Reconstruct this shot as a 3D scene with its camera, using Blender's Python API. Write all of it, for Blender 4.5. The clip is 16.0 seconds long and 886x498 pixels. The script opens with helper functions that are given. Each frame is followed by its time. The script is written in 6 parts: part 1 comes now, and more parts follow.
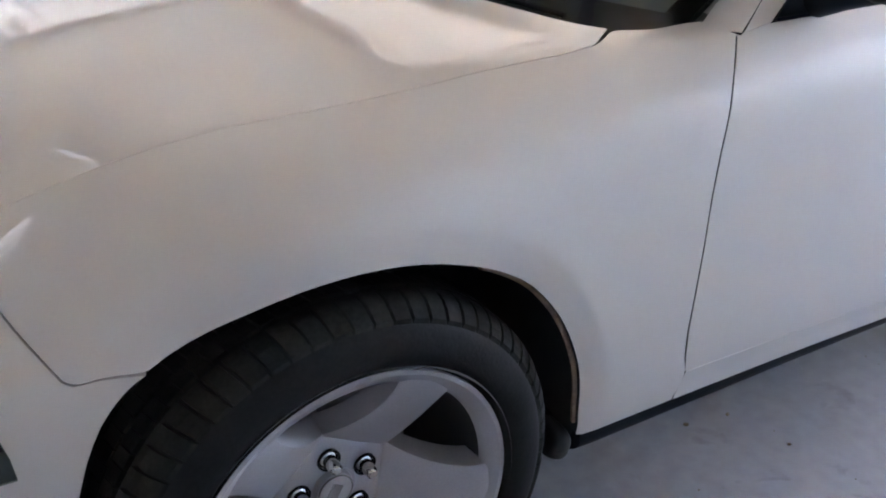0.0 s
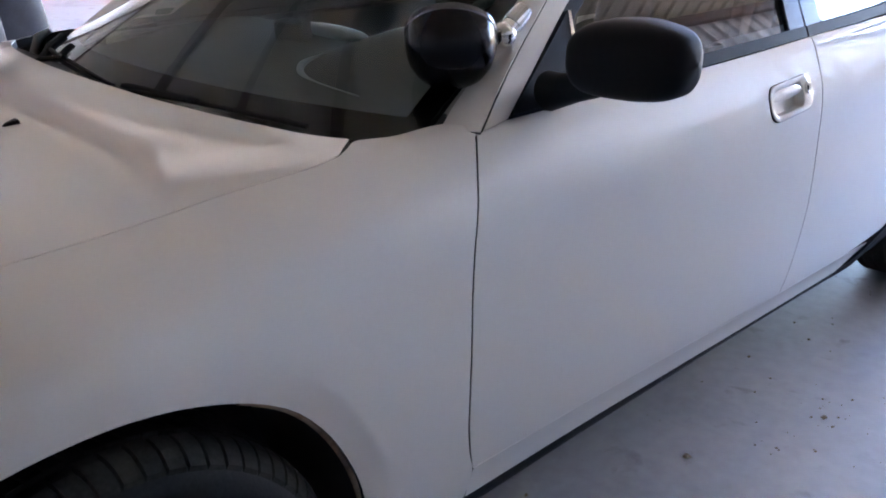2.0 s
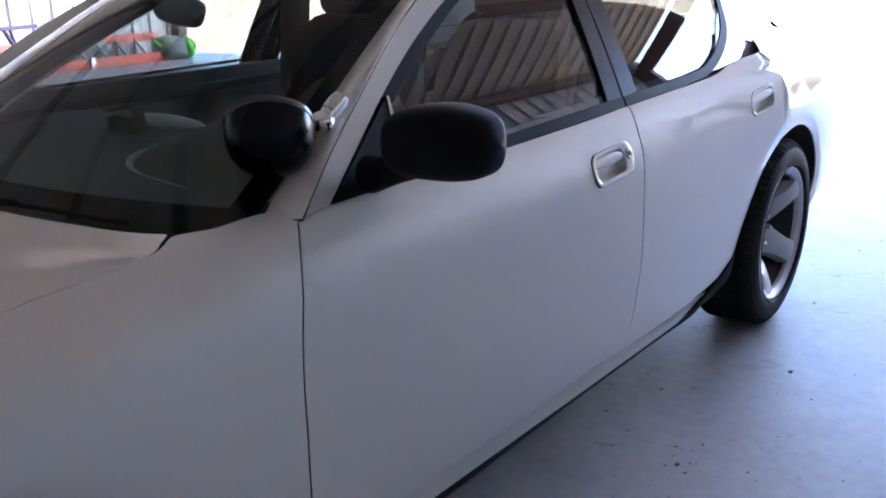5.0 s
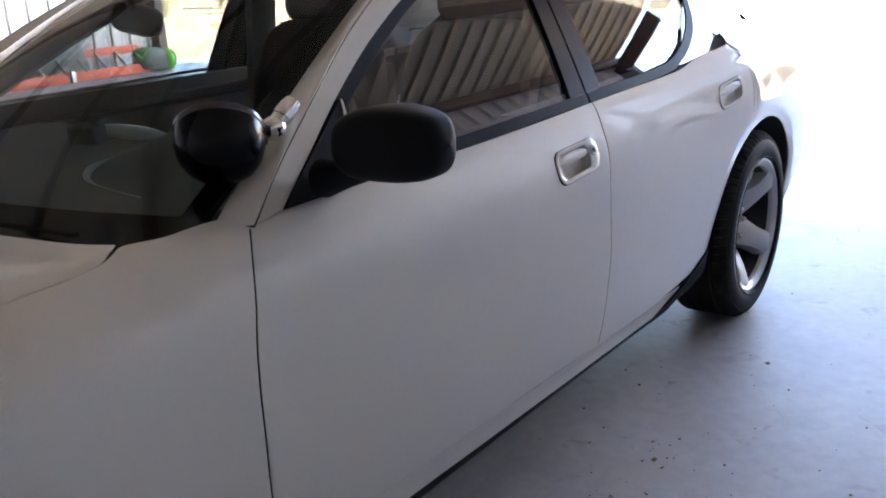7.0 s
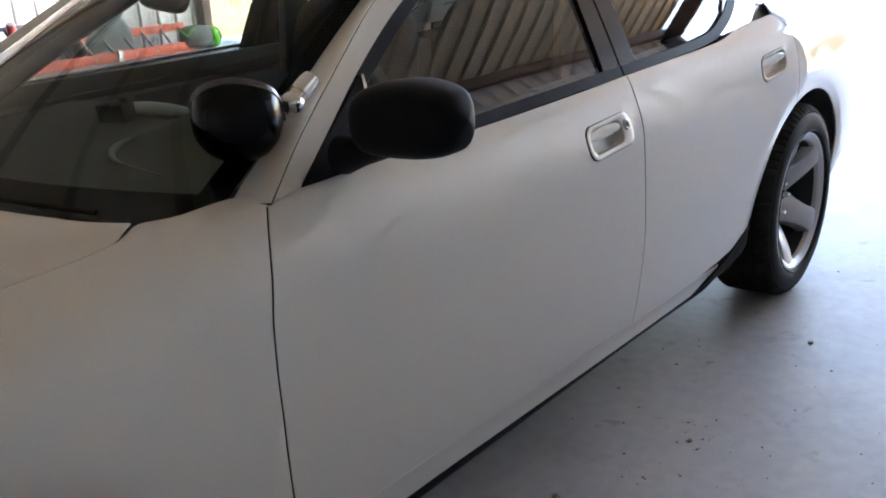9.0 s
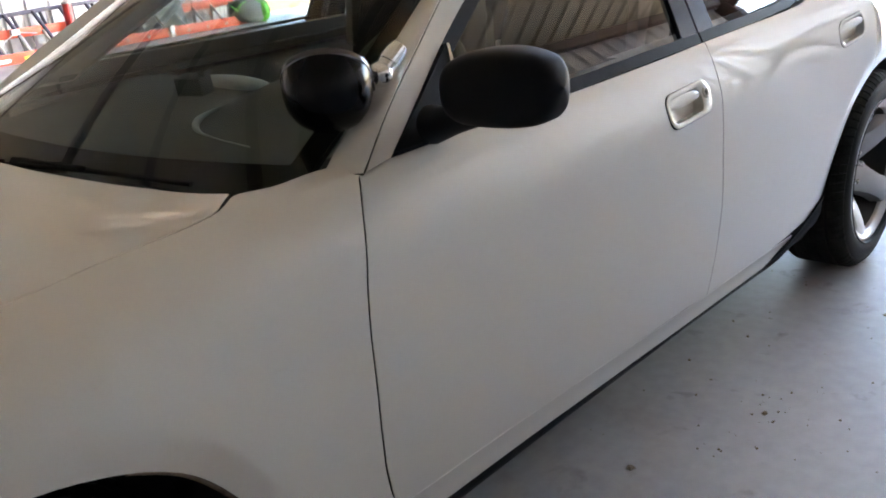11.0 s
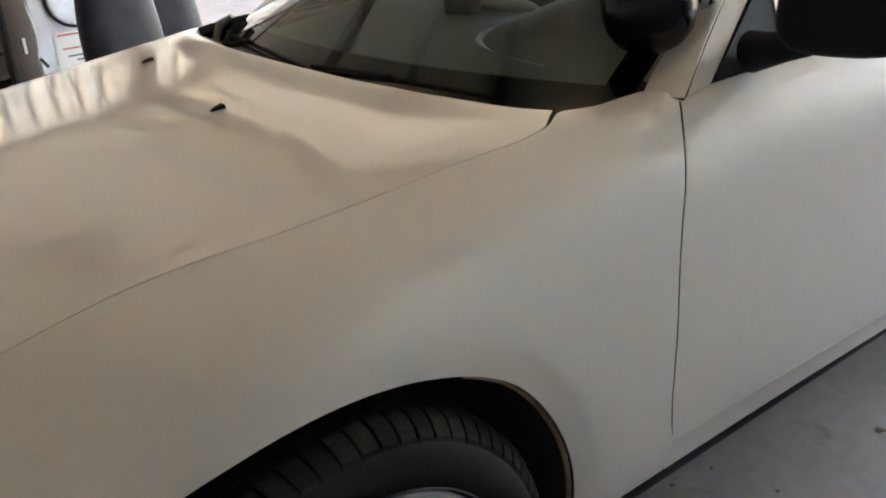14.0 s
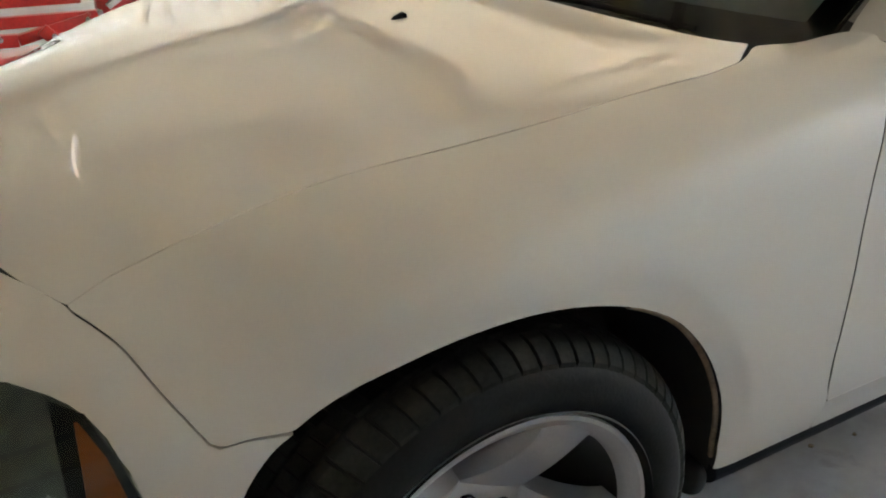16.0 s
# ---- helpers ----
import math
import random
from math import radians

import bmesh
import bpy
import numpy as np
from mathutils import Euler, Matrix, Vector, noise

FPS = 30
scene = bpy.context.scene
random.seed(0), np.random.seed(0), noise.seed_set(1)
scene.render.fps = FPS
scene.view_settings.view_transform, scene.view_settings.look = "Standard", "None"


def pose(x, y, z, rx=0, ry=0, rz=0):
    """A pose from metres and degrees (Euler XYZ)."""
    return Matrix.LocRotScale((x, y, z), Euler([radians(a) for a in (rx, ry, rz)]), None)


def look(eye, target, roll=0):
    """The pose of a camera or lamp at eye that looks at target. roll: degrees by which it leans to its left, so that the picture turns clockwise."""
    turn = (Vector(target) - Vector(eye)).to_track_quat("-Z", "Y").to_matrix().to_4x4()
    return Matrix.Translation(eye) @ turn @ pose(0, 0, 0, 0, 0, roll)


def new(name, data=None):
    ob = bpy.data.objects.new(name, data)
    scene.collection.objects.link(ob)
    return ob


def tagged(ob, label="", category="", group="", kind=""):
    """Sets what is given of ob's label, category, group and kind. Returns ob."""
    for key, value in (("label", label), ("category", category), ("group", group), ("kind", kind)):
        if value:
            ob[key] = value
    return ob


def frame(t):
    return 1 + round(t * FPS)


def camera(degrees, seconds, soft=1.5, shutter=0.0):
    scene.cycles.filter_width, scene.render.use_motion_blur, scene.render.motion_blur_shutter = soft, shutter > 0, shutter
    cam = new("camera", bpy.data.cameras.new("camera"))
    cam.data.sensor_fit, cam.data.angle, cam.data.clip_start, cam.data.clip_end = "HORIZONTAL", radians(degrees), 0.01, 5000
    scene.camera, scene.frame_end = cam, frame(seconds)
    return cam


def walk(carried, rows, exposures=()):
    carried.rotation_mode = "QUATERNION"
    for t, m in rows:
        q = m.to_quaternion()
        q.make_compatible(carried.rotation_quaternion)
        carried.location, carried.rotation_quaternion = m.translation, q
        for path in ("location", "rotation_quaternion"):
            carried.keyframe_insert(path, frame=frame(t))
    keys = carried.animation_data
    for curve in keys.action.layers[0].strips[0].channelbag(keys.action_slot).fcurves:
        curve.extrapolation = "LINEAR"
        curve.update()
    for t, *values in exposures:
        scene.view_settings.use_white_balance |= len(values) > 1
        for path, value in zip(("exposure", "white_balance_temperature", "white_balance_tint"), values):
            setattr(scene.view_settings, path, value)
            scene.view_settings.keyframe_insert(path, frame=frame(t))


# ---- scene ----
cam = camera(52.33, 16.0, soft=1.9)

# seconds, eye, yaw (to the left of +y), pitch, roll
PATH = [
    (0, -0.413, -0.828, 1.286, -31.80, -27.34, 1.18),
    (0.5, -0.374, -0.832, 1.287, -31.62, -25.81, 0.85),
    (1, -0.344, -0.801, 1.303, -39.21, -24.77, 1.18),
    (1.5, -0.344, -0.812, 1.302, -42.44, -23.78, 0.20),
    (2, -0.323, -0.820, 1.319, -45.29, -22.20, 0.38),
    (2.5, -0.307, -0.838, 1.327, -46.97, -21.46, -0.32),
    (3, -0.290, -0.844, 1.331, -48.66, -20.93, -0.67),
    (3.5, -0.284, -0.869, 1.339, -49.85, -19.96, -0.88),
    (4, -0.276, -0.878, 1.345, -50.99, -19.35, -0.87),
    (4.5, -0.275, -0.888, 1.345, -52.01, -18.57, -0.89),
    (5, -0.277, -0.906, 1.349, -52.97, -17.92, -0.97),
    (7.5, -0.223, -0.961, 1.341, -53.19, -17.90, -3.06),
    (8, -0.207, -0.968, 1.342, -52.34, -18.44, -3.22),
    (8.5, -0.189, -0.957, 1.336, -51.47, -18.82, -3.45),
    (9, -0.188, -0.967, 1.333, -50.35, -19.08, -3.63),
    (11.5, -0.248, -0.897, 1.331, -46.42, -20.76, -4.53),
    (12, -0.262, -0.884, 1.329, -45.03, -21.04, -4.01),
    (12.5, -0.293, -0.837, 1.326, -42.92, -22.27, -4.55),
    (13, -0.313, -0.803, 1.324, -41.80, -22.86, -4.42),
    (13.5, -0.356, -0.764, 1.320, -40.27, -23.34, -4.06),
    (14, -0.410, -0.733, 1.322, -36.78, -23.77, -4.18),
    (14.5, -0.437, -0.712, 1.323, -34.11, -24.80, -3.70),
    (15, -0.454, -0.701, 1.321, -33.04, -25.28, -3.49),
    (15.5, -0.452, -0.713, 1.317, -29.41, -26.19, -3.03),
    (16, -0.466, -0.702, 1.313, -27.79, -27.80, -2.13),
]


def aim(x, y, z, yaw, pitch, roll):
    a, p = radians(yaw), radians(pitch)
    ahead = Vector((-math.sin(a) * math.cos(p), math.cos(a) * math.cos(p), math.sin(p)))
    return look((x, y, z), Vector((x, y, z)) + ahead, roll)


walk(cam, [(row[0], aim(*row[1:])) for row in PATH],
     exposures=[(0.0, 5.85, 5850, 23), (1.5, 5.45, 5750, 25), (3.0, 5.0, 5600, 27), (5.0, 4.65, 5500, 28), (8.0, 4.75, 6400, 22), (9.0, 4.8, 6550, 20),
                (12.0, 5.25, 6800, 18), (14.0, 5.35, 6950, 15), (16.0, 5.6, 7100, 12)])

# ---- light ----
world = bpy.data.worlds.new("sky")
scene.world = world
world.use_nodes = True
sky = world.node_tree.nodes.new("ShaderNodeTexSky")
sky.sky_type = "NISHITA"
sky.sun_disc = False
sky.sun_elevation, sky.sun_rotation = radians(31), radians(167)
world.node_tree.links.new(sky.outputs[0], world.node_tree.nodes["Background"].inputs[0])
world.node_tree.nodes["Background"].inputs[1].default_value = 0.13
sun = new("sun", bpy.data.lights.new("sun", "SUN"))
sun.data.energy, sun.data.angle, sun.data.color = 4.5, radians(0.5), (1.0, 0.95, 0.87)
sun.matrix_world = look((0, 0, 20), Vector((0, 0, 20)) - Vector((0.19, -0.84, 0.51)))

# ---- materials ----
def principled(name, color, rough=0.5, metal=0.0, coat=0.0, ior=1.5):
    m = bpy.data.materials.new(name)
    m.use_nodes = True
    b = m.node_tree.nodes["Principled BSDF"]
    b.inputs["Base Color"].default_value = (*color, 1)
    b.inputs["Roughness"].default_value = rough
    b.inputs["Metallic"].default_value = metal
    b.inputs["Coat Weight"].default_value = coat
    b.inputs["Coat Roughness"].default_value = 0.02
    b.inputs["Coat IOR"].default_value = 1.75
    b.inputs["IOR"].default_value = ior
    return m


def varied(name, dark, light, rough=0.6, scale=4.0, fine=60.0, bump=0.1, metal=0.0, coat=0.0, low=0.35, high=0.65, dist=0.01, rvar=0.15):
    """Two scales of variation between two colours, with fine relief."""
    m = principled(name, light, rough, metal, coat)
    t = m.node_tree
    b = t.nodes["Principled BSDF"]
    co = t.nodes.new("ShaderNodeTexCoord")
    n1, n2 = t.nodes.new("ShaderNodeTexNoise"), t.nodes.new("ShaderNodeTexNoise")
    n1.inputs["Scale"].default_value, n1.inputs["Detail"].default_value = scale, 6
    n2.inputs["Scale"].default_value, n2.inputs["Detail"].default_value = fine, 4
    mix = t.nodes.new("ShaderNodeMath")
    mix.operation = "MULTIPLY_ADD"
    mix.inputs[1].default_value = 0.35
    t.links.new(n2.outputs[0], mix.inputs[0])
    half = t.nodes.new("ShaderNodeMath")
    half.operation = "MULTIPLY"
    half.inputs[1].default_value = 0.65
    t.links.new(n1.outputs[0], half.inputs[0])
    t.links.new(half.outputs[0], mix.inputs[2])
    ramp = t.nodes.new("ShaderNodeValToRGB")
    ramp.color_ramp.elements[0].position, ramp.color_ramp.elements[0].color = low, (*dark, 1)
    ramp.color_ramp.elements[1].position, ramp.color_ramp.elements[1].color = high, (*light, 1)
    for n in (n1, n2):
        t.links.new(co.outputs["Object"], n.inputs["Vector"])
    t.links.new(mix.outputs[0], ramp.inputs[0])
    t.links.new(ramp.outputs[0], b.inputs["Base Color"])
    rr = t.nodes.new("ShaderNodeMapRange")
    rr.inputs["To Min"].default_value, rr.inputs["To Max"].default_value = max(rough - rvar, 0.02), min(rough + rvar, 1)
    t.links.new(mix.outputs[0], rr.inputs["Value"])
    t.links.new(rr.outputs[0], b.inputs["Roughness"])
    if bump:
        bp = t.nodes.new("ShaderNodeBump")
        bp.inputs["Strength"].default_value, bp.inputs["Distance"].default_value = bump, dist
        t.links.new(n2.outputs[0], bp.inputs["Height"])
        t.links.new(bp.outputs[0], b.inputs["Normal"])
    return m


def glass(name, tint, clear, rough=0.0, ior=1.6):
    """Thin tinted pane: a mirror by Fresnel over a tinted see-through body."""
    m = bpy.data.materials.new(name)
    m.use_nodes = True
    t = m.node_tree
    t.nodes.remove(t.nodes["Principled BSDF"])
    tr, gl, mx, lw, power, fr = (t.nodes.new("ShaderNode" + k) for k in ("BsdfTransparent", "BsdfGlossy", "MixShader", "LayerWeight", "Math", "Math"))
    tr.inputs["Color"].default_value = (*[c * clear for c in tint], 1)
    gl.inputs["Roughness"].default_value = rough
    base = ((ior - 1) / (ior + 1)) ** 2
    lw.inputs["Blend"].default_value = 0.5
    power.operation, power.inputs[1].default_value = "POWER", 5.0
    fr.operation, fr.inputs[1].default_value, fr.inputs[2].default_value = "MULTIPLY_ADD", 1 - base, base
    t.links.new(lw.outputs["Facing"], power.inputs[0])
    t.links.new(power.outputs[0], fr.inputs[0])
    t.links.new(fr.outputs[0], mx.inputs[0])
    t.links.new(tr.outputs[0], mx.inputs[1])
    t.links.new(gl.outputs[0], mx.inputs[2])
    t.links.new(mx.outputs[0], t.nodes["Material Output"].inputs[0])
    return m


PAINT = varied("white_car_paint", (0.575, 0.555, 0.505), (0.61, 0.59, 0.545), 0.5, 0.9, 500, 0.0, coat=1.0, rvar=0.05)
PAINT.node_tree.nodes["Principled BSDF"].inputs["Specular IOR Level"].default_value = 0.15
GAPDARK = principled("dark_seam", (0.012, 0.012, 0.013), 0.8)
BLACKPL = varied("black_plastic", (0.007, 0.007, 0.009), (0.013, 0.013, 0.015), 0.5, 8, 700, 0.12, dist=0.001)
BLACKPL.node_tree.nodes["Principled BSDF"].inputs["Specular IOR Level"].default_value = 0.06
TRIM = varied("dark_window_trim", (0.010, 0.010, 0.014), (0.018, 0.018, 0.024), 0.4, 8, 300, 0.05, dist=0.001)
TRIM.node_tree.nodes["Principled BSDF"].inputs["Specular IOR Level"].default_value = 0.02
BARREL = varied("dark_wheel_barrel", (0.012, 0.012, 0.012), (0.035, 0.034, 0.033), 0.7, 12, 200, 0.1, metal=0.3, dist=0.001)
LINER = varied("dusty_black_liner", (0.014, 0.0135, 0.013), (0.030, 0.028, 0.026), 0.85, 14, 120, 0.3, dist=0.002)
DARKCHROME = principled("dark_chrome", (0.10, 0.10, 0.11), 0.18, 1.0)
RUST = varied("dirty_rust", (0.10, 0.065, 0.04), (0.24, 0.17, 0.115), 0.9, 30, 200, 0.4, dist=0.002)
WIPER = principled("black_wiper_rubber", (0.004, 0.004, 0.004), 0.8, 0.0, 0.0, 1.2)
GLOSSBLACK = principled("gloss_black_enamel", (0.005, 0.005, 0.007), 0.16, 0.0, 0.0, 1.25)
CHROME = principled("chrome", (0.75, 0.74, 0.73), 0.06, 1.0)
RUBBER = varied("tyre_rubber", (0.009, 0.009, 0.009), (0.019, 0.0185, 0.018), 0.62, 10, 180, 0.25, dist=0.002)
TREADM = varied("worn_tread_rubber", (0.012, 0.012, 0.011), (0.030, 0.030, 0.026), 0.8, 18, 160, 0.35, dist=0.002)
ALLOY = varied("cast_alloy", (0.37, 0.37, 0.38), (0.46, 0.46, 0.47), 0.38, 9, 300, 0.05, metal=0.6, dist=0.001)
WINDSHIELD = glass("windshield_glass", (0.88, 0.96, 0.92), 0.62, ior=1.40)
SIDEGLASS = glass("tinted_side_glass", (0.84, 0.92, 0.90), 0.45, ior=1.8)
CABIN = varied("dark_cabin_plastic", (0.050, 0.060, 0.056), (0.078, 0.090, 0.084), 0.6, 6, 300, 0.2, dist=0.001)
CLOTH = varied("grey_cabin_cloth", (0.016, 0.016, 0.017), (0.028, 0.028, 0.03), 0.9, 10, 250, 0.3, dist=0.002)
BEIGE = varied("grey_cabin_trim", (0.075, 0.072, 0.068), (0.11, 0.105, 0.10), 0.8, 8, 300, 0.1, dist=0.001)
PILLARTRIM = varied("pale_pillar_trim", (0.22, 0.21, 0.19), (0.29, 0.275, 0.25), 0.7, 8, 300, 0.1, dist=0.001)
CONCRETE = varied("worn_concrete", (0.25, 0.245, 0.25), (0.40, 0.395, 0.40), 0.50, 0.9, 22, 0.08, low=0.3, high=0.68, dist=0.004, rvar=0.2)
def stain(m, scale, low, high, dark, seed):
    """Dark blotches with soft ragged edges over a material's own colour."""
    t = m.node_tree
    b = t.nodes["Principled BSDF"]
    was = b.inputs["Base Color"].links[0].from_socket
    co, n, r, mx = (t.nodes.new("ShaderNode" + k) for k in ("TexCoord", "TexNoise", "MapRange", "MixRGB"))
    n.noise_dimensions = "4D"
    n.inputs["W"].default_value, n.inputs["Scale"].default_value, n.inputs["Detail"].default_value, n.inputs["Distortion"].default_value = seed, scale, 5, 0.6
    r.inputs["From Min"].default_value, r.inputs["From Max"].default_value = low, high
    mx.blend_type, mx.inputs["Color2"].default_value = "MULTIPLY", (*dark, 1)
    t.links.new(co.outputs["Object"], n.inputs["Vector"])
    t.links.new(n.outputs[0], r.inputs["Value"])
    t.links.new(r.outputs[0], mx.inputs["Fac"])
    t.links.new(was, mx.inputs["Color1"])
    t.links.new(mx.outputs[0], b.inputs["Base Color"])


stain(CONCRETE, 1.7, 0.54, 0.72, (0.66, 0.66, 0.68), 3.0)
stain(CONCRETE, 9.0, 0.62, 0.74, (0.62, 0.60, 0.58), 8.0)
SHEET = varied("white_steel_sheet", (0.52, 0.52, 0.54), (0.62, 0.62, 0.64), 0.42, 0.8, 30, 0.03, dist=0.002)
# lighter copy of SHEET: the north wall's brightness is put into its colour
NORTHSHEET = varied("north_white_sheet", (0.58, 0.585, 0.58), (0.68, 0.685, 0.68), 0.5, 0.8, 30, 0.03, dist=0.002)
WAINSCOT = varied("grey_steel_sheet", (0.20, 0.20, 0.21), (0.26, 0.26, 0.275), 0.45, 0.8, 30, 0.03, dist=0.002)
ROOFSHEET = varied("galvanised_roof_sheet", (0.51, 0.485, 0.39), (0.61, 0.58, 0.47), 0.5, 0.7, 25, 0.05, metal=0.0, dist=0.002)
STEEL = varied("red_oxide_steel", (0.07, 0.045, 0.04), (0.13, 0.09, 0.08), 0.6, 3, 60, 0.15, dist=0.003)
SAND = varied("dry_sandy_ground", (0.22, 0.145, 0.07), (0.34, 0.235, 0.12), 0.95, 0.25, 9, 0.5, dist=0.05)
ORANGE = varied("orange_fibreglass", (0.62, 0.075, 0.03), (0.80, 0.13, 0.055), 0.45, 4, 90, 0.08, dist=0.002)
ALUM = varied("dull_aluminium", (0.42, 0.42, 0.41), (0.58, 0.58, 0.57), 0.42, 6, 120, 0.05, metal=0.7, dist=0.002)
RED = varied("red_shop_enamel", (0.26, 0.010, 0.008), (0.40, 0.020, 0.014), 0.35, 5, 80, 0.05, coat=0.3, dist=0.002)
VINYL = varied("black_vinyl", (0.008, 0.008, 0.011), (0.02, 0.02, 0.026), 0.36, 7, 160, 0.2, dist=0.002)
BROWN = varied("brown_painted_steel", (0.055, 0.04, 0.03), (0.10, 0.075, 0.058), 0.6, 5, 70, 0.15, dist=0.003)
WHITEMETAL = varied("white_appliance_enamel", (0.55, 0.56, 0.60), (0.68, 0.69, 0.73), 0.4, 4, 60, 0.04, dist=0.002)
GREYMETAL = varied("grey_worn_metal", (0.16, 0.155, 0.15), (0.30, 0.29, 0.275), 0.5, 7, 80, 0.15, metal=0.3, dist=0.003)
PURPLE = varied("dark_blue_steel", (0.02, 0.018, 0.035), (0.05, 0.045, 0.075), 0.5, 5, 80, 0.1, dist=0.002)
RUBBER.node_tree.nodes["Principled BSDF"].inputs["Specular IOR Level"].default_value = 0.1
TREADM.node_tree.nodes["Principled BSDF"].inputs["Specular IOR Level"].default_value = 0.08
VINYL.node_tree.nodes["Principled BSDF"].inputs["Specular IOR Level"].default_value = 0.12
AMBER = varied("amber_lens", (0.36, 0.075, 0.006), (0.52, 0.12, 0.012), 0.45, 20, 200, 0.2, coat=0.0, dist=0.002)
LAMPDARK = varied("dark_lamp_bowl", (0.12, 0.125, 0.115), (0.32, 0.33, 0.30), 0.25, 6, 40, 0.0, metal=0.6)
LIME = varied("lime_green_nylon", (0.10, 0.50, 0.03), (0.16, 0.68, 0.06), 0.6, 10, 120, 0.2, dist=0.003)
GREYNYLON = varied("grey_nylon", (0.10, 0.11, 0.105), (0.19, 0.20, 0.19), 0.8, 8, 90, 0.4, dist=0.006)
LABELW = principled("white_label", (0.75, 0.75, 0.73), 0.5)
LABELY = principled("yellow_label", (0.80, 0.58, 0.03), 0.5)
LABELR = principled("red_label_bar", (0.55, 0.12, 0.06), 0.5)
LEAF = varied("dry_shrub_leaf", (0.10, 0.11, 0.035), (0.26, 0.23, 0.10), 0.8, 1.5, 20, 0.0)
TWIG = varied("dry_twig", (0.13, 0.10, 0.06), (0.24, 0.19, 0.12), 0.9, 4, 50, 0.1)
STRAW = varied("dry_grass", (0.34, 0.27, 0.13), (0.52, 0.43, 0.24), 0.9, 2, 30, 0.0)
TUBE = principled("lamp_tube", (0.9, 0.9, 0.9), 0.4)
TUBE.node_tree.nodes["Principled BSDF"].inputs["Emission Color"].default_value = (1.0, 0.97, 0.92, 1)
TUBE.node_tree.nodes["Principled BSDF"].inputs["Emission Strength"].default_value = 0.035
LIPGREY = varied("grey_dash_panel", (0.26, 0.29, 0.29), (0.36, 0.39, 0.39), 0.5, 6, 200, 0.05, dist=0.001)

# ---- mesh helpers ----
def part(name, bm, material, parent=None, label="", smooth=35):
    me = bpy.data.meshes.new(name)
    bm.to_mesh(me)
    bm.free()
    return finish(name, me, material, parent, label, smooth)


def finish(name, me, material, parent=None, label="", smooth=35):
    me.materials.append(material)
    if smooth:
        me.polygons.foreach_set("use_smooth", [True] * len(me.polygons))
        me.set_sharp_from_angle(angle=radians(smooth))
    ob = new(name, me)
    if parent:
        ob.parent = parent
        ob.matrix_parent_inverse = parent.matrix_basis.inverted()
    if label:
        tagged(ob, label)
    return ob


def thing(name, at, label, category, group="", kind=""):
    ob = new(name)
    ob.empty_display_size = 0.1
    ob.matrix_basis = at if isinstance(at, Matrix) else Matrix.Translation(at)
    return tagged(ob, label, category, group, kind)


def raw(name, verts, faces, material, parent=None, label="", smooth=35):
    me = bpy.data.meshes.new(name)
    me.from_pydata([tuple(v) for v in verts], [], [tuple(f) for f in faces])
    me.update()
    bm = bmesh.new()
    bm.from_mesh(me)
    bmesh.ops.recalc_face_normals(bm, faces=bm.faces)
    bm.to_mesh(me)
    bm.free()
    return finish(name, me, material, parent, label, smooth)


def box_bm(bm, m, sx, sy, sz, bevel=0.0, seg=2):
    g = bmesh.ops.create_cube(bm, size=1.0, matrix=m @ Matrix.Diagonal((sx, sy, sz, 1)))
    if bevel:
        edges = list({e for v in g["verts"] for e in v.link_edges})
        bmesh.ops.bevel(bm, geom=edges, offset=bevel, segments=seg, affect="EDGES", profile=0.6)
    return bm


def box(name, m, size, material, parent=None, bevel=0.004, label="", seg=2):
    return part(name, box_bm(bmesh.new(), m, *size, bevel, seg), material, parent, label)


def tube_bm(bm, points, radius, sides=12, closed=False):
    """A round bar along a line of points; radius may be a list."""
    pts = [Vector(p) for p in points]
    n = len(pts)
    radii = radius if isinstance(radius, (list, tuple)) else [radius] * n
    rings, up = [], Vector((0, 0, 1))
    for i, p in enumerate(pts):
        d = (pts[(i + 1) % n if closed else min(i + 1, n - 1)] - pts[i - 1 if closed else max(i - 1, 0)]).normalized()
        ref = up if abs(d.dot(up)) < 0.95 else Vector((1, 0, 0))
        a = d.cross(ref).normalized()
        b = d.cross(a)
        rings.append([bm.verts.new(p + radii[i] * (math.cos(2 * math.pi * k / sides) * a + math.sin(2 * math.pi * k / sides) * b)) for k in range(sides)])
    last = n if closed else n - 1
    for i in range(last):
        r, s = rings[i], rings[(i + 1) % n]
        for k in range(sides):
            bm.faces.new((r[k], r[(k + 1) % sides], s[(k + 1) % sides], s[k]))
    if not closed:
        bm.faces.new(rings[0][::-1])
        bm.faces.new(rings[-1])
    bmesh.ops.recalc_face_normals(bm, faces=bm.faces)
    return bm


def lathe_bm(bm, m, profile, sides=48, close=False, cap=True):
    """Turns (radius, along) round the local x axis of m."""
    rings = []
    for r, a in profile:
        rings.append([bm.verts.new(m @ Vector((a, r * math.cos(2 * math.pi * k / sides), r * math.sin(2 * math.pi * k / sides)))) for k in range(sides)])
    n = len(rings)
    for i in range(n if close else n - 1):
        r, s = rings[i], rings[(i + 1) % n]
        for k in range(sides):
            bm.faces.new((r[k], r[(k + 1) % sides], s[(k + 1) % sides], s[k]))
    if cap and not close:
        for ring, rad in ((rings[0], profile[0][0]), (rings[-1], profile[-1][0])):
            if rad > 1e-5:
                bm.faces.new(ring)
    bmesh.ops.remove_doubles(bm, verts=bm.verts, dist=1e-6)
    bmesh.ops.recalc_face_normals(bm, faces=bm.faces)
    return bm


